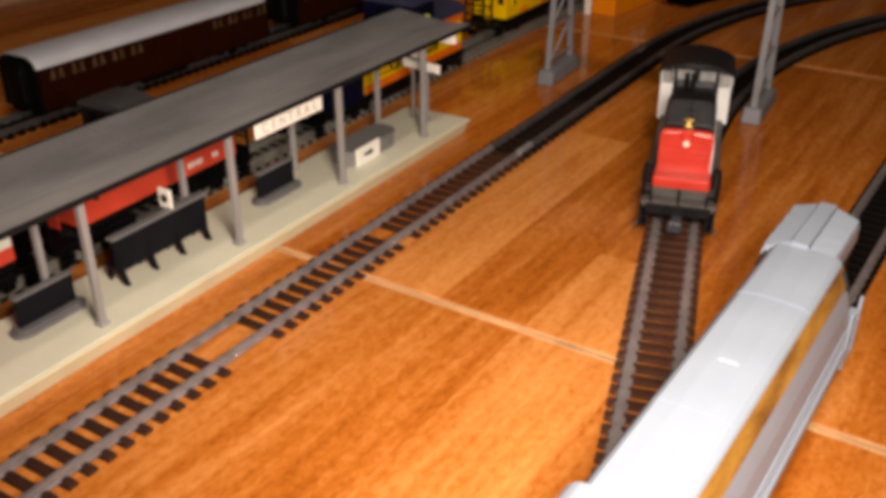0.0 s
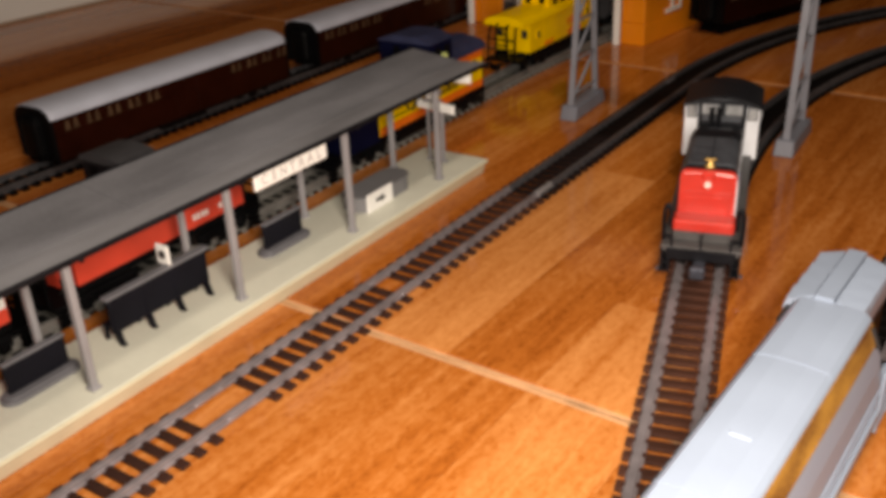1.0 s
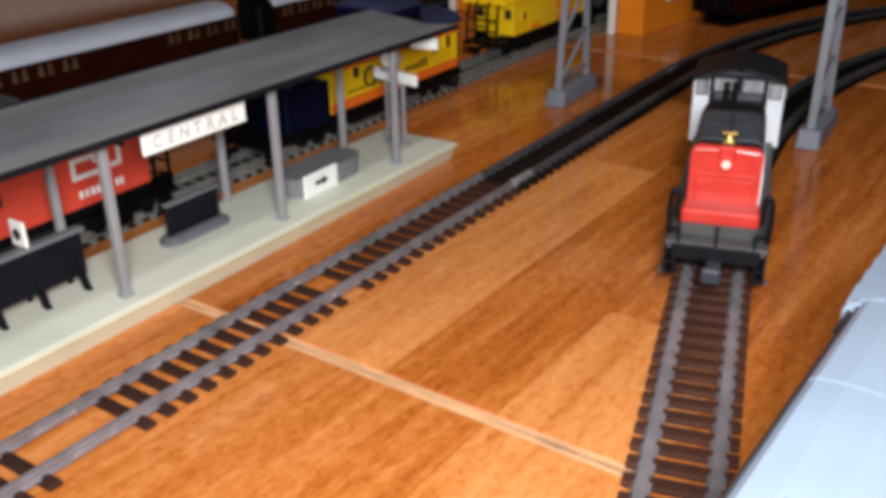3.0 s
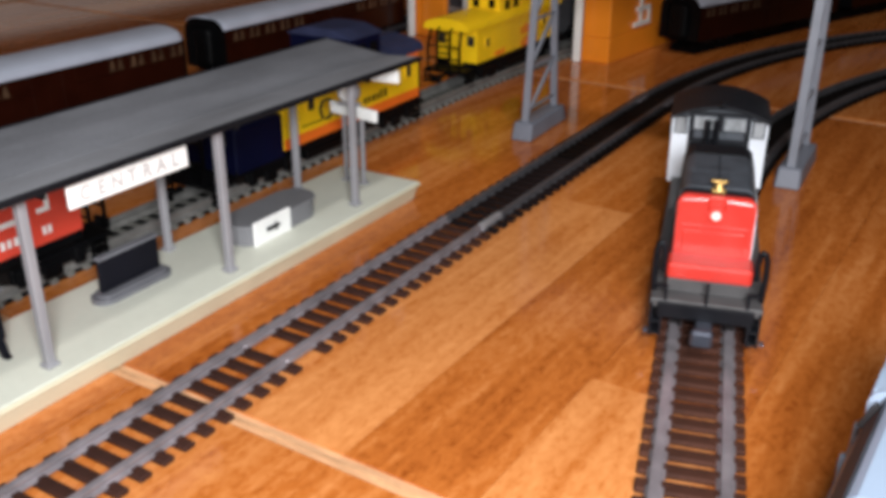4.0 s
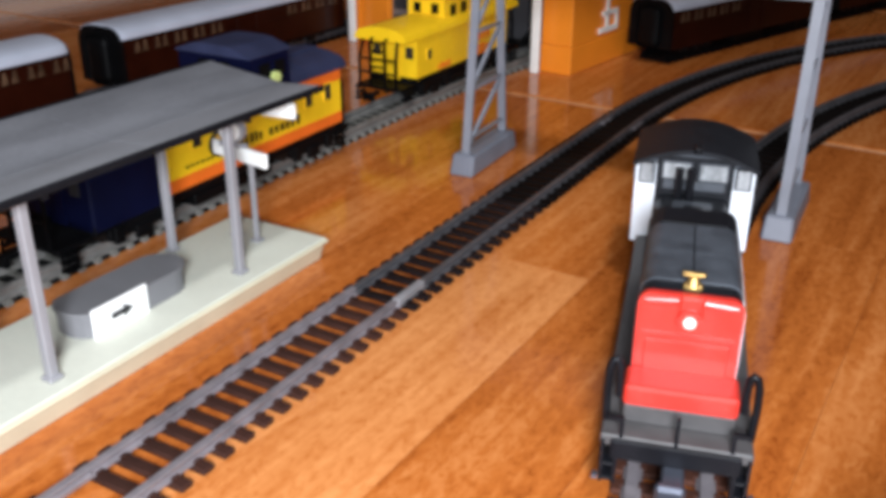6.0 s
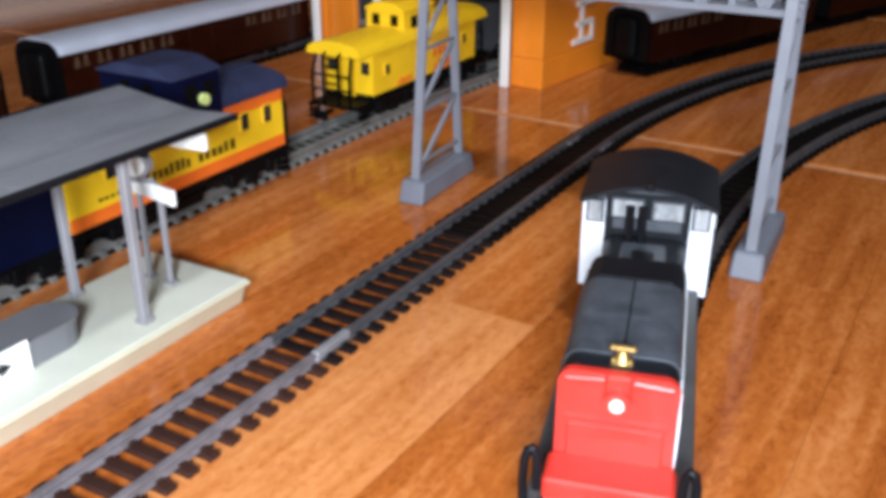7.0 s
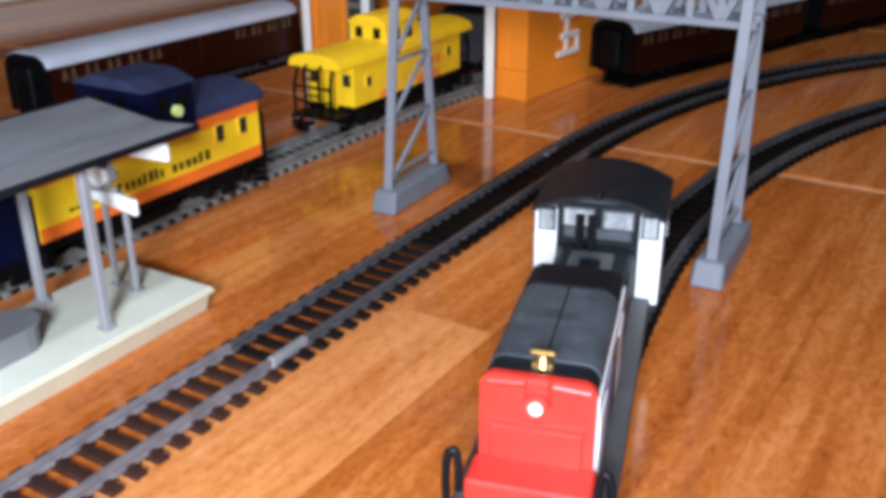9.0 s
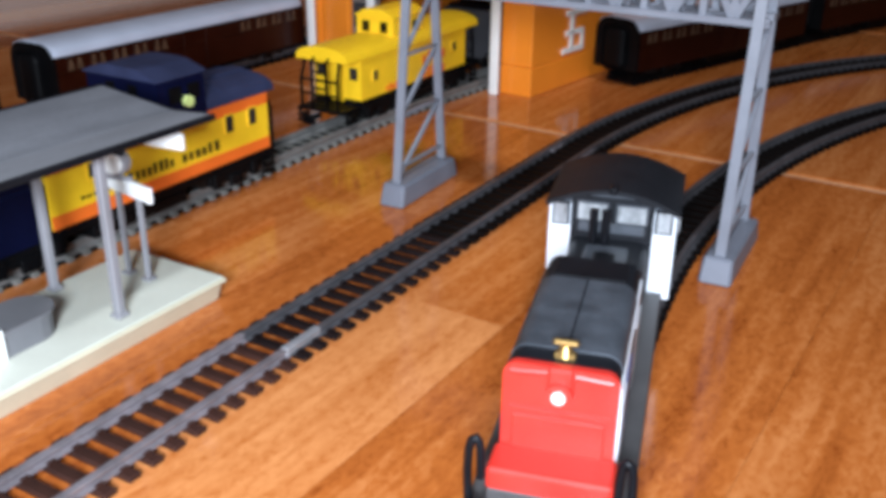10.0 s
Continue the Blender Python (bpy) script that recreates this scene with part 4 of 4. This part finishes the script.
part("horn", B(-0.0012, 0.0012, 0.0935, 0.0990, 0.0482, 0.0502, 0.0005), BLACK, sw)
part("frame_deck", B(-0.0163, 0.0163, -0.0150, 0.142, 0.0150, 0.0178, 0.0004), DECKGREY, sw, "dark grey walkway deck")
part("frame_sill", B(-0.0152, 0.0152, -0.0142, 0.141, 0.0118, 0.0150, 0.0005), FRAME, sw)
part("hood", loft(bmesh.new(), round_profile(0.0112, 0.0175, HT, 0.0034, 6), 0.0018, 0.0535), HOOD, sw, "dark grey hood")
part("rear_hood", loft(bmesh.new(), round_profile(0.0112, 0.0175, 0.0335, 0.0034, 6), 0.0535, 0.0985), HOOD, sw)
nose = part("nose", loft(bmesh.new(), round_profile(0.0114, 0.0175, HT + 0.0002, 0.0030, 6), 0.0, 0.0018), RED, sw, "glossy red nose")
part("grille", B(-0.0092, 0.0092, -0.0006, 0.0004, 0.0255, 0.0350, 0.0003), RED, nose)
part("ridge", B(-0.0100, 0.0100, -0.0007, 0.0004, 0.0362, 0.0369, 0.0002), RED, nose)
for s in (-1, 1):
    bm = box(bmesh.new(), -0.0042, 0.0042, -0.0004, 0.0014, -0.0008, 0.0008, 0.0006, 2)
    bmesh.ops.transform(bm, matrix=pose(s * 0.0064, 0.0, HT - 0.0016, 0, s * 4, 0), verts=bm.verts)
    part("number_board", bm, RED, nose, "red slanted board above the headlight")
part("headlight_bracket", B(-0.0026, 0.0026, -0.0012, 0.0016, 0.0412, HT + 0.0004, 0.0006), RED, nose)
part("nose_step", B(-0.0124, 0.0124, -0.0092, 0.0002, 0.0222, 0.0274, 0.0010, 3), RED, sw, "red battery box in front of the nose")
part("step_base", B(-0.0121, 0.0121, -0.0088, 0.0002, 0.0178, 0.0223, 0.0003), DECKGREY, sw, "grey base under the red battery box")
part("headlight_housing", cyl(bmesh.new(), (0, -0.0022, 0.0412), (0, 0.002, 0.0412), 0.0027, 20), RED, nose)
part("headlight", cyl(bmesh.new(), (0, -0.0027, 0.0412), (0, -0.0020, 0.0412), 0.0014, 20), LENS, nose, "clear white headlight lens")
for s in (-1, 1):
    x0, x1 = (0.0113, 0.0117) if s > 0 else (-0.0117, -0.0113)
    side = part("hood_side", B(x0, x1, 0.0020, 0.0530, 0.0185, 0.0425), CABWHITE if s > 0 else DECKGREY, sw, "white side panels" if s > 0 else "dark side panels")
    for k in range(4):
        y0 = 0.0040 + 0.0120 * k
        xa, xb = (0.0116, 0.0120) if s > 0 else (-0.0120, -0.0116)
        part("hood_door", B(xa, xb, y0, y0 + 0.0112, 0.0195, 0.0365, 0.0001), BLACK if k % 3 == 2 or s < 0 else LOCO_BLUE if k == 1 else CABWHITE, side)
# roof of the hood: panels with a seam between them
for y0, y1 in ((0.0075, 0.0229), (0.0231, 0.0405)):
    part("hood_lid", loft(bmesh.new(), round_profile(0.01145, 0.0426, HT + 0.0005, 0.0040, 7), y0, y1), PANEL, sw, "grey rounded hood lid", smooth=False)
part("hood_seam", B(-0.0002, 0.0002, 0.0075, 0.0405, HT + 0.0003, HT + 0.0007), HOOD, sw)
part("radiator", B(-0.0086, 0.0086, 0.0420, 0.0525, HT - 0.0004, HT + 0.0003, 0.0003), BLACK, sw)
part("rear_hood_lid", B(-0.0060, 0.0060, 0.0660, 0.0900, 0.0333, 0.0346, 0.0005), PANEL, sw, "small grey lid on the low hood")
part("rear_hood_lid", B(-0.0030, 0.0030, 0.0700, 0.0800, 0.0345, 0.0370, 0.0006), BLACK, sw)
for x in (-0.0046, -0.0012):
    part("exhaust_pipe", cyl(bmesh.new(), (x, 0.0925, 0.0300), (x, 0.0925, 0.0440), 0.0013, 14), BLACK, sw)
bell = part("bell", cyl(bmesh.new(), (0, 0.0045, HT + 0.0008), (0, 0.0045, HT + 0.0030), 0.0018, 16, 0.0009), BRASS, sw, "small brass bell")
part("bell_bracket", (lambda m: (box(m, -0.0026, 0.0026, 0.0036, 0.0054, HT + 0.0030, HT + 0.0040, 0.0004), box(m, -0.0021, 0.0021, 0.0034, 0.0056, HT, HT + 0.0013, 0.0003), m)[2])(bmesh.new()), BRASS, sw)
# cab
CY0, CY1 = 0.0985, 0.1290
cab = part("cab", loft(bmesh.new(), [(-0.0182, 0.0160), (0.0182, 0.0160), (0.0182, 0.0428), (-0.0182, 0.0428)], CY0, CY1), CABWHITE, sw, "white cab sides")
front = [(0.0176 * (1 - i / 6), 0.0434 + 0.0042 * (1 - (1 - i / 6) ** 2)) for i in range(13)]
part("cab_front_arch", loft(bmesh.new(), front, CY0 + 0.0002, CY1 - 0.0002), ARCH, sw, "dark grey arched cab front")
part("cab_front_panel", B(-0.0118, 0.0118, CY0 - 0.0007, CY0 + 0.0002, 0.0180, 0.0458), HOOD, sw)
prof = [(0.0192 * (1 - i / 8), 0.0436 + 0.0053 * (1 - (1 - i / 8) ** 2)) for i in range(17)]
inner = [(0.0186 * (1 - i / 8), 0.0426 + 0.0051 * (1 - (1 - i / 8) ** 2)) for i in range(16, -1, -1)]
part("cab_roof", loft(bmesh.new(), prof + inner, CY0 - 0.0030, CY1 + 0.0030), HOOD, sw, "black arched cab roof", smooth=False)
part("cab_sill", B(-0.0096, 0.0096, CY0 - 0.0012, CY0 - 0.0005, 0.0352, 0.0382, 0.0003), PANEL, sw)
for x0, x1, za, zb in ((-0.0172, -0.0122, 0.0365, 0.0437), (-0.0102, -0.0010, 0.0385, 0.0445), (0.0010, 0.0102, 0.0385, 0.0445), (0.0122, 0.0172, 0.0365, 0.0437)):
    w = part("window", B(x0, x1, CY0 - 0.0012, CY0 - 0.0005, za, zb, 0.0002), PANEL if abs(x0 + x1) < 0.02 else HOOD, sw)
    part("pane", B(x0 + 0.0006, x1 - 0.0006, CY0 - 0.0015, CY0 - 0.0009, za + 0.0006, zb - 0.0006), GLASS_DIM, w, "milky window pane")
for s in (-1, 1):
    x0, x1 = (0.0181, 0.0187) if s > 0 else (-0.0187, -0.0181)
    w = part("window", B(x0, x1, CY0 + 0.008, CY1 - 0.008, 0.0330, 0.0430, 0.0002), HOOD, sw)
    part("pane", B(x0 + (0.0004 if s > 0 else -0.0004), x1 + (0.0004 if s > 0 else -0.0004), CY0 + 0.009, CY1 - 0.009, 0.0340, 0.0420), GLASS_DIM, w)
    er = bmesh.new()
    bar(er, (s * 0.0150, -0.0146, 0.0222), (s * 0.0118, -0.0146, 0.0222), 0.0010)
    bar(er, (s * 0.0118, -0.0146, 0.0176), (s * 0.0118, -0.0146, 0.0227), 0.0009)
    part("end_railing", er, BLACK, sw)
    # bowed corner grab rail, one bent tube
    bow = [(0.0157, 0.0176), (0.0160, 0.0260), (0.0158, 0.0308), (0.0152, 0.0332), (0.0144, 0.0338), (0.0137, 0.0328), (0.0134, 0.0300), (0.0133, 0.0245)]
    gr, rings = bmesh.new(), []
    for i, (x, z) in enumerate(bow):
        xa, za = bow[max(0, i - 1)]
        xb, zb = bow[min(len(bow) - 1, i + 1)]
        n = Vector((zb - za, 0, xa - xb)).normalized()
        rings.append([gr.verts.new((s * (x + n.x * 0.0009 * math.cos(a)), -0.0088 + 0.0009 * math.sin(a), z + n.z * 0.0009 * math.cos(a))) for a in [math.pi * q / 4 for q in range(8)]])
    for ra, rb in zip(rings, rings[1:]):
        for q in range(8):
            gr.faces.new((ra[q], ra[(q + 1) % 8], rb[(q + 1) % 8], rb[q]))
    bmesh.ops.recalc_face_normals(gr, faces=gr.faces[:])
    part("grab_rail", gr, BLACK, sw, "bowed black corner grab rail", smooth=True)
    for yy in (-0.0112, 0.1385):
        st = bmesh.new()
        box(st, s * 0.0142 - 0.0018, s * 0.0142 + 0.0018, yy - 0.0045, yy + 0.0045, 0.0060, 0.0068, 0.0002)
        box(st, s * 0.0142 - 0.0018, s * 0.0142 + 0.0018, yy - 0.0045, yy + 0.0045, 0.0100, 0.0107, 0.0002)
        box(st, s * 0.0156 - 0.0004, s * 0.0156 + 0.0004, yy - 0.005, yy + 0.005, 0.0060, 0.0165)
        box(st, s * 0.0127 - 0.0004, s * 0.0127 + 0.0004, yy - 0.005, yy + 0.005, 0.0060, 0.0165)
        part("steps", st, BLACK, sw, "black corner steps")
    part("step_light", cyl(bmesh.new(), (s * 0.0168, -0.0172, 0.0078), (s * 0.0168, -0.0158, 0.0078), 0.0007, 12), CHROME, sw)
part("pilot", B(-0.0140, 0.0140, -0.0160, -0.0140, 0.0122, 0.0172, 0.0004), BLACK, sw, "black front pilot plate")
cp = bmesh.new()
box(cp, -0.0024, 0.0024, -0.0225, -0.0155, 0.0095, 0.0125, 0.0005)
box(cp, -0.0036, 0.0028, -0.0248, -0.0218, 0.0080, 0.0132, 0.0008)
part("coupler", cp, CHROME, sw, "grey metal coupler")
part("brake_stand", bar(bmesh.new(), (0.0, -0.0148, 0.0172), (0.0, -0.0148, 0.0246), 0.0008), BLACK, sw)
part("fuel_tank", B(-0.0130, 0.0130, 0.040, 0.078, 0.0065, 0.0120, 0.0012), FRAME, sw)
bogie(sw, 0.012, 0.0135, wheel_r=0.0064, rail_z=0.0043)
bogie(sw, 0.108, 0.0135, wheel_r=0.0064, rail_z=0.0043)

# pale blue locomotive on the near track
wx, wy = 0.0569, 0.1155
wl = thing("pale_locomotive", "pale blue-white streamlined locomotive with a gold stripe", "locomotive", wx, wy, HD)
WF = 0.172
side = [(0.0168, 0.0140), (0.0168, 0.0262), (0.0158, 0.0330), (0.0139, 0.0405), (0.0108, 0.0474), (0.0094, 0.0486), (0.0040, 0.0492)]
shape = side + [(-x, z) for x, z in reversed(side)]
part("body", loft(bmesh.new(), shape, -0.17, WF - 0.0365), PALE, wl)
part("rear_cab", loft(bmesh.new(), round_profile(0.0156, 0.0140, 0.0490, 0.0060, 5), -0.075, -0.004), PALE, wl)
HO = -0.0030
tail = part("vent_housing", loft(bmesh.new(), [(x + HO, z) for x, z in round_profile(0.0116, 0.0385, 0.0475, 0.0035, 4)], WF - 0.0365, WF), PALE, wl)
part("end_bulkhead", B(-0.0140, 0.0080, WF - 0.0365, WF - 0.002, 0.0140, 0.0384, 0.0006), FRAME, wl, "black end below the vents")
part("housing_ridge", loft(bmesh.new(), [(HO - 0.0032, 0.0470), (HO + 0.0032, 0.0470), (HO + 0.0028, 0.0503), (HO - 0.0028, 0.0503)], WF - 0.0365, WF + 0.0005), PALE, tail)
for s in (-1, 1):
    for k in range(4):
        y0 = WF - 0.0352 + 0.0088 * k
        bm = bmesh.new()
        vs = [(HO + s * 0.0034, y0, 0.0494), (HO + s * 0.0112, y0, 0.0464), (HO + s * 0.0112, y0 + 0.0076, 0.0474), (HO + s * 0.0034, y0 + 0.0076, 0.0500)]
        lo = [bm.verts.new((x, y, 0.0450)) for x, y, z in vs]
        hi = [bm.verts.new(v) for v in vs]
        bm.faces.new(lo)
        bm.faces.new(hi)
        for i in range(4):
            j = (i + 1) % 4
            bm.faces.new((lo[i], lo[j], hi[j], hi[i]))
        bmesh.ops.recalc_face_normals(bm, faces=bm.faces[:])
        part("vent_step", bm, PALE, tail)
ring = [(x * 1.004, z + 0.0002) for x, z in shape if z > 0.046]
for y in (0.0350, 0.0985):
    part("roof_seam", loft(bmesh.new(), ring, y - 0.0007, y + 0.0007), PALE, wl)
part("roof_lug", B(-0.0030, 0.0030, 0.0585, 0.0605, 0.0486, 0.0496, 0.0004), PALE, wl)
for s in (-1, 1):
    bm = bmesh.new()
    quad = [(0.0112, 0.0466), (0.0138, 0.0408), (0.0141, 0.0410), (0.0115, 0.0468)]
    loft(bm, [(s * x, z) for x, z in quad], -0.002, WF - 0.0370)
    part("stripe", bm, GOLD if s > 0 else SLATE, wl, "worn gold side stripe" if s > 0 else "dark slate side stripe")
    part("window_slot", bar(bmesh.new(), (s * 0.0119, WF - 0.0395, 0.0458), (s * 0.0143, WF - 0.0395, 0.0400), 0.0012, 0.0022), INK, wl, "narrow dark window slot")
    part("sill", B(s * 0.0172 - 0.0009, s * 0.0172 + 0.0009, -0.168, WF - 0.0375, 0.0140, 0.0180, 0.0004), PALE, wl)
    for z in (0.0200, 0.0240):
        part("side_moulding", B(s * 0.0168 - 0.0005, s * 0.0168 + 0.0005, -0.168, WF - 0.0375, z, z + 0.0010), PALE, wl)
    lad = bmesh.new()
    for z in (0.0075, 0.0115, 0.0155, 0.0195, 0.0235):
        box(lad, s * 0.0160 - 0.0016, s * 0.0160 + 0.0016, WF - 0.033, WF - 0.021, z, z + 0.0009)
    box(lad, s * 0.0172 - 0.0006, s * 0.0172 + 0.0006, WF - 0.0345, WF - 0.0330, 0.0070, 0.0290, 0.0002)
    box(lad, s * 0.0172 - 0.0006, s * 0.0172 + 0.0006, WF - 0.0210, WF - 0.0195, 0.0070, 0.0290, 0.0002)
    part("side_ladder", lad, PALE, wl, "pale corner ladder")
part("underframe", B(-0.0150, 0.0150, -0.168, WF - 0.002, 0.0105, 0.0140, 0.0004), FRAME, wl)
part("fuel_tank", B(-0.0145, 0.0145, -0.03, 0.06, 0.0060, 0.0105, 0.0010), FRAME, wl)
for y in (-0.120, 0.120):
    bogie(wl, y, 0.0170)
coupler(wl, WF, 1)

# orange shed with white trimmed doors
HG = 36.5
shed = thing("engine_shed", "orange toy engine shed with white door trim", "shed", 0.1408, 0.7286, HG)
HS = 0.135
SX = -0.1700


def solid(x0, x1, y0, y1, z0, z1, bev=0.002):
    return box(bmesh.new(), x0, x1, y0, y1, z0, z1, bev, 2)


part("side_wall", solid(-0.0180, 0.0030, 0.0, 0.30, 0.0173, HS, 0.0007), SHED, shed)
part("side_plinth", solid(-0.0180, 0.0034, -0.0004, 0.30, 0.0, 0.0172, 0.0006), SHED, shed, "orange plinth under the wall")
part("side_wall", solid(SX, SX + 0.0060, 0.0, 0.30, 0.0, HS, 0.0015), SHED, shed)
part("front_pier", solid(SX + 0.0065, -0.1390, 0.0, 0.010, 0.0, HS, 0.0015), SHED, shed)
part("lintel", solid(-0.1385, -0.0205, 0.0, 0.010, 0.085, HS, 0.0015), SHED, shed)
# back wall carries the shed's inner shade in its colour
part("back_wall", solid(SX + 0.0065, -0.0205, 0.292, 0.30, 0.0, HS, 0.0015), SHED_SHADE, shed)
part("roof", solid(SX - 0.004, 0.004, -0.006, 0.305, HS + 0.0005, HS + 0.0065, 0.002), SHED, shed)
d = part("door", solid(-0.1385, -0.1180, 0.003, 0.0075, 0.0, 0.085, 0.0005), SHED_GREY, shed, "grey panelled door")
for k in range(4):
    part("door_panel", B(-0.1365, -0.1200, 0.0018, 0.0032, 0.006 + 0.0195 * k, 0.0215 + 0.0195 * k, 0.0004), DARK_ROOF, d)
for x in (SX + 0.0010, -0.1160, -0.0205):
    part("door_trim", B(x, x + 0.0056, -0.0090, -0.0055, 0.0, 0.092, 0.0010, 2), WHITE, shed, "white painted door post")
logo = thing("wall_emblem", "white embossed emblem on the orange shed wall", "emblem", 0.1408 + 0.004 * math.sin(radians(HG)) + 0.003 * math.cos(radians(HG)), 0.7286 + 0.004 * math.cos(radians(HG)) - 0.003 * math.sin(radians(HG)), HG, z=0.0015)
bm = bmesh.new()
for y0, y1, z0, z1 in ((0.0385, 0.0425, 0.0200, 0.0440), (0.0300, 0.0560, 0.0185, 0.0218), (0.0335, 0.0550, 0.0290, 0.0322), (0.0330, 0.0590, 0.0410, 0.0442), (0.0520, 0.0555, 0.0200, 0.0310)):
    box(bm, 0.0001, 0.0012, y0, y1, z0, z1, 0.0003)
part("shape", bm, WHITE, logo)

# the express that waits on the curve, out of the way
EXS = 1.13


def express_car(s0, L, nose, label):
    x0, y0, h0 = along(ROWS_A, s0)
    x1, y1, h1 = along(ROWS_A, min(s0 + L, length_of(ROWS_A)))
    hd = math.degrees(math.atan2(x1 - x0, y1 - y0))
    c = thing("express_locomotive" if nose else "express_coach", label, "locomotive" if nose else "coach", x0, y0, hd, group="red and white express", z=-0.0016)
    prof = round_profile(0.0165, 0.0130, 0.0470, 0.0080, 6)
    if nose:
        stn = [(-0.018, 0.55), (-0.014, 0.80), (-0.004, 0.95), (0.012, 1.0), (L - 0.004, 1.0)]
        part("body", loft(bmesh.new(), prof, 0, 0, stn), BLACK, c)
        part("nose_band", loft(bmesh.new(), round_profile(0.0168, 0.0128, 0.0300, 0.0020, 4), 0, 0, [(-0.0195, 0.58), (-0.0145, 0.82), (-0.004, 0.97), (0.014, 1.0)]), NOSE_WHITE, c, "white lower nose")
        part("nose_stripe", loft(bmesh.new(), round_profile(0.0166, 0.0290, 0.0360, 0.0020, 4), 0, 0, [(-0.0185, 0.56), (-0.0142, 0.81), (-0.004, 0.96), (0.014, 1.0)]), NOSE_RED, c, "red nose stripe")
        part("headlight", cyl(bmesh.new(), (0, -0.0205, 0.0405), (0, -0.012, 0.0405), 0.0026, 16), LENS, c)
    else:
        part("body", loft(bmesh.new(), prof, 0.0, L - 0.004), BLACK, c)
    for s in (-1, 1):
        xa, xb = (0.0164, 0.0169) if s > 0 else (-0.0169, -0.0164)
        part("stripe", B(xa, xb, 0.0145 if nose else 0.001, L - 0.005, 0.0180, 0.0270), NOSE_RED, c, "red side stripe")
        part("emblem", B(xa, xb + 0.0003 if s > 0 else xb, L * 0.45, L * 0.45 + 0.010, 0.0175, 0.0330), WHITE, c)
    part("underframe", B(-0.0145, 0.0145, 0.004, L - 0.006, 0.0100, 0.0132, 0.0004), FRAME, c)
    bogie(c, 0.030, 0.0150)
    bogie(c, L - 0.036, 0.0150)
    return c


express_car(EXS, 0.170, True, "black, red and white express locomotive on the curve")
express_car(EXS + 0.190, 0.190, False, "black and red express coach behind its locomotive")

# ---- floor strips: each strip of wood is a piece of its own ----
WS = 0.0444
ROW0, ROWL = 0.2396, 0.3995
rng = random.Random(12)
far = bmesh.new()
shared = {}


def strip_mesh(length, wide, tone):
    if (length, wide, tone) not in shared:
        g = 0.00006
        bm = box(bmesh.new(), -wide / 2 + g, wide / 2 - g, -length / 2 + g, length / 2 - g, -0.0060, 0.0)
        me = bpy.data.meshes.new("strip")
        bm.to_mesh(me)
        bm.free()
        me.materials.append(WOOD[tone])
        shared[length, wide, tone] = me
    return shared[length, wide, tone]


# the printed pattern of the boards in view: where a strip ends, and its tone before and after
PLAN = {-3: (0.30, "mid", "dark"), -2: (0.26, "dark", "mid"), -1: (0.1960, "light", "mid"), 0: (0.3969, "dark", "mid"), 1: (0.068, "light", "dark"), 2: (0.3969, "mid", "mid"), 3: (0.3969, "mid", "dark")}
PLAN_NEAR = {-2: (0.3969, "mid", "mid"), -1: (0.3969, "soft", "mid"), 0: (0.3969, "mid", "mid"), 1: (0.3969, "soft", "mid"), 2: (0.25, "soft", "mid")}
for r in range(-4, 6):
    n0 = ROW0 + ROWL * r + 0.0028
    n1 = ROW0 + ROWL * (r + 1) - 0.0028
    seam = part("joint_seam", B(S0, S1, n0 - 0.0034, n0 - 0.0023, -0.0009, -0.0003), SEAM, floor)
    seam.matrix_local = pose(0, 0, 0, 0, 0, -HB)
    for k in range(-16, 45):
        s0 = -0.1368 + WS * k - (0.0062 if k > 0 else 0.0)
        wide = WS - (0.0062 if k == 0 else 0.0)
        near = -1 <= r <= 1 and -0.62 < s0 < 0.26
        cuts = [n0]
        first = rng.choice((0.10, 0.20, 0.30, 0.3973))
        if r == 0 and k in PLAN:
            first = PLAN[k][0]
        if r == -1 and k in PLAN_NEAR:
            first = PLAN_NEAR[k][0]
        for c in (first, first + rng.choice((0.15, 0.20))):
            if c < ROWL - 0.08:
                cuts.append(n0 + c)
        cuts.append(n1)
        for a, b in zip(cuts, cuts[1:]):
            length = round(b - a, 4)
            x, y = board((a + b) / 2, s0 + wide / 2)
            if near:
                plan = PLAN.get(k) if r == 0 else PLAN_NEAR.get(k) if r == -1 else None
                tone = (plan[1] if a == n0 else plan[2]) if plan else "mid"
                ob = new("strip", strip_mesh(length, wide, tone))
                ob.parent = floor
                ob.matrix_local = pose(x, y, 0.0, 0, 0, -HB)
            else:
                h = length / 2 - 0.00006
                w = wide / 2 - 0.00006
                m = pose(s0 + wide / 2, (a + b) / 2, 0.0)
                top = [far.verts.new(m @ Vector((px_, py_, 0.0))) for px_, py_ in ((-w, -h), (w, -h), (w, h), (-w, h))]
                low = [far.verts.new(m @ Vector((px_, py_, -0.006))) for px_, py_ in ((-w, -h), (w, -h), (w, h), (-w, h))]
                far.faces.new(top)
                for i in range(4):
                    j = (i + 1) % 4
                    far.faces.new((low[i], low[j], top[j], top[i]))
rest = part("far_strips", far, WOOD_FAR, floor)
rest["kind"] = "stuff"
rest.matrix_local = pose(0, 0, 0, 0, 0, -HB)
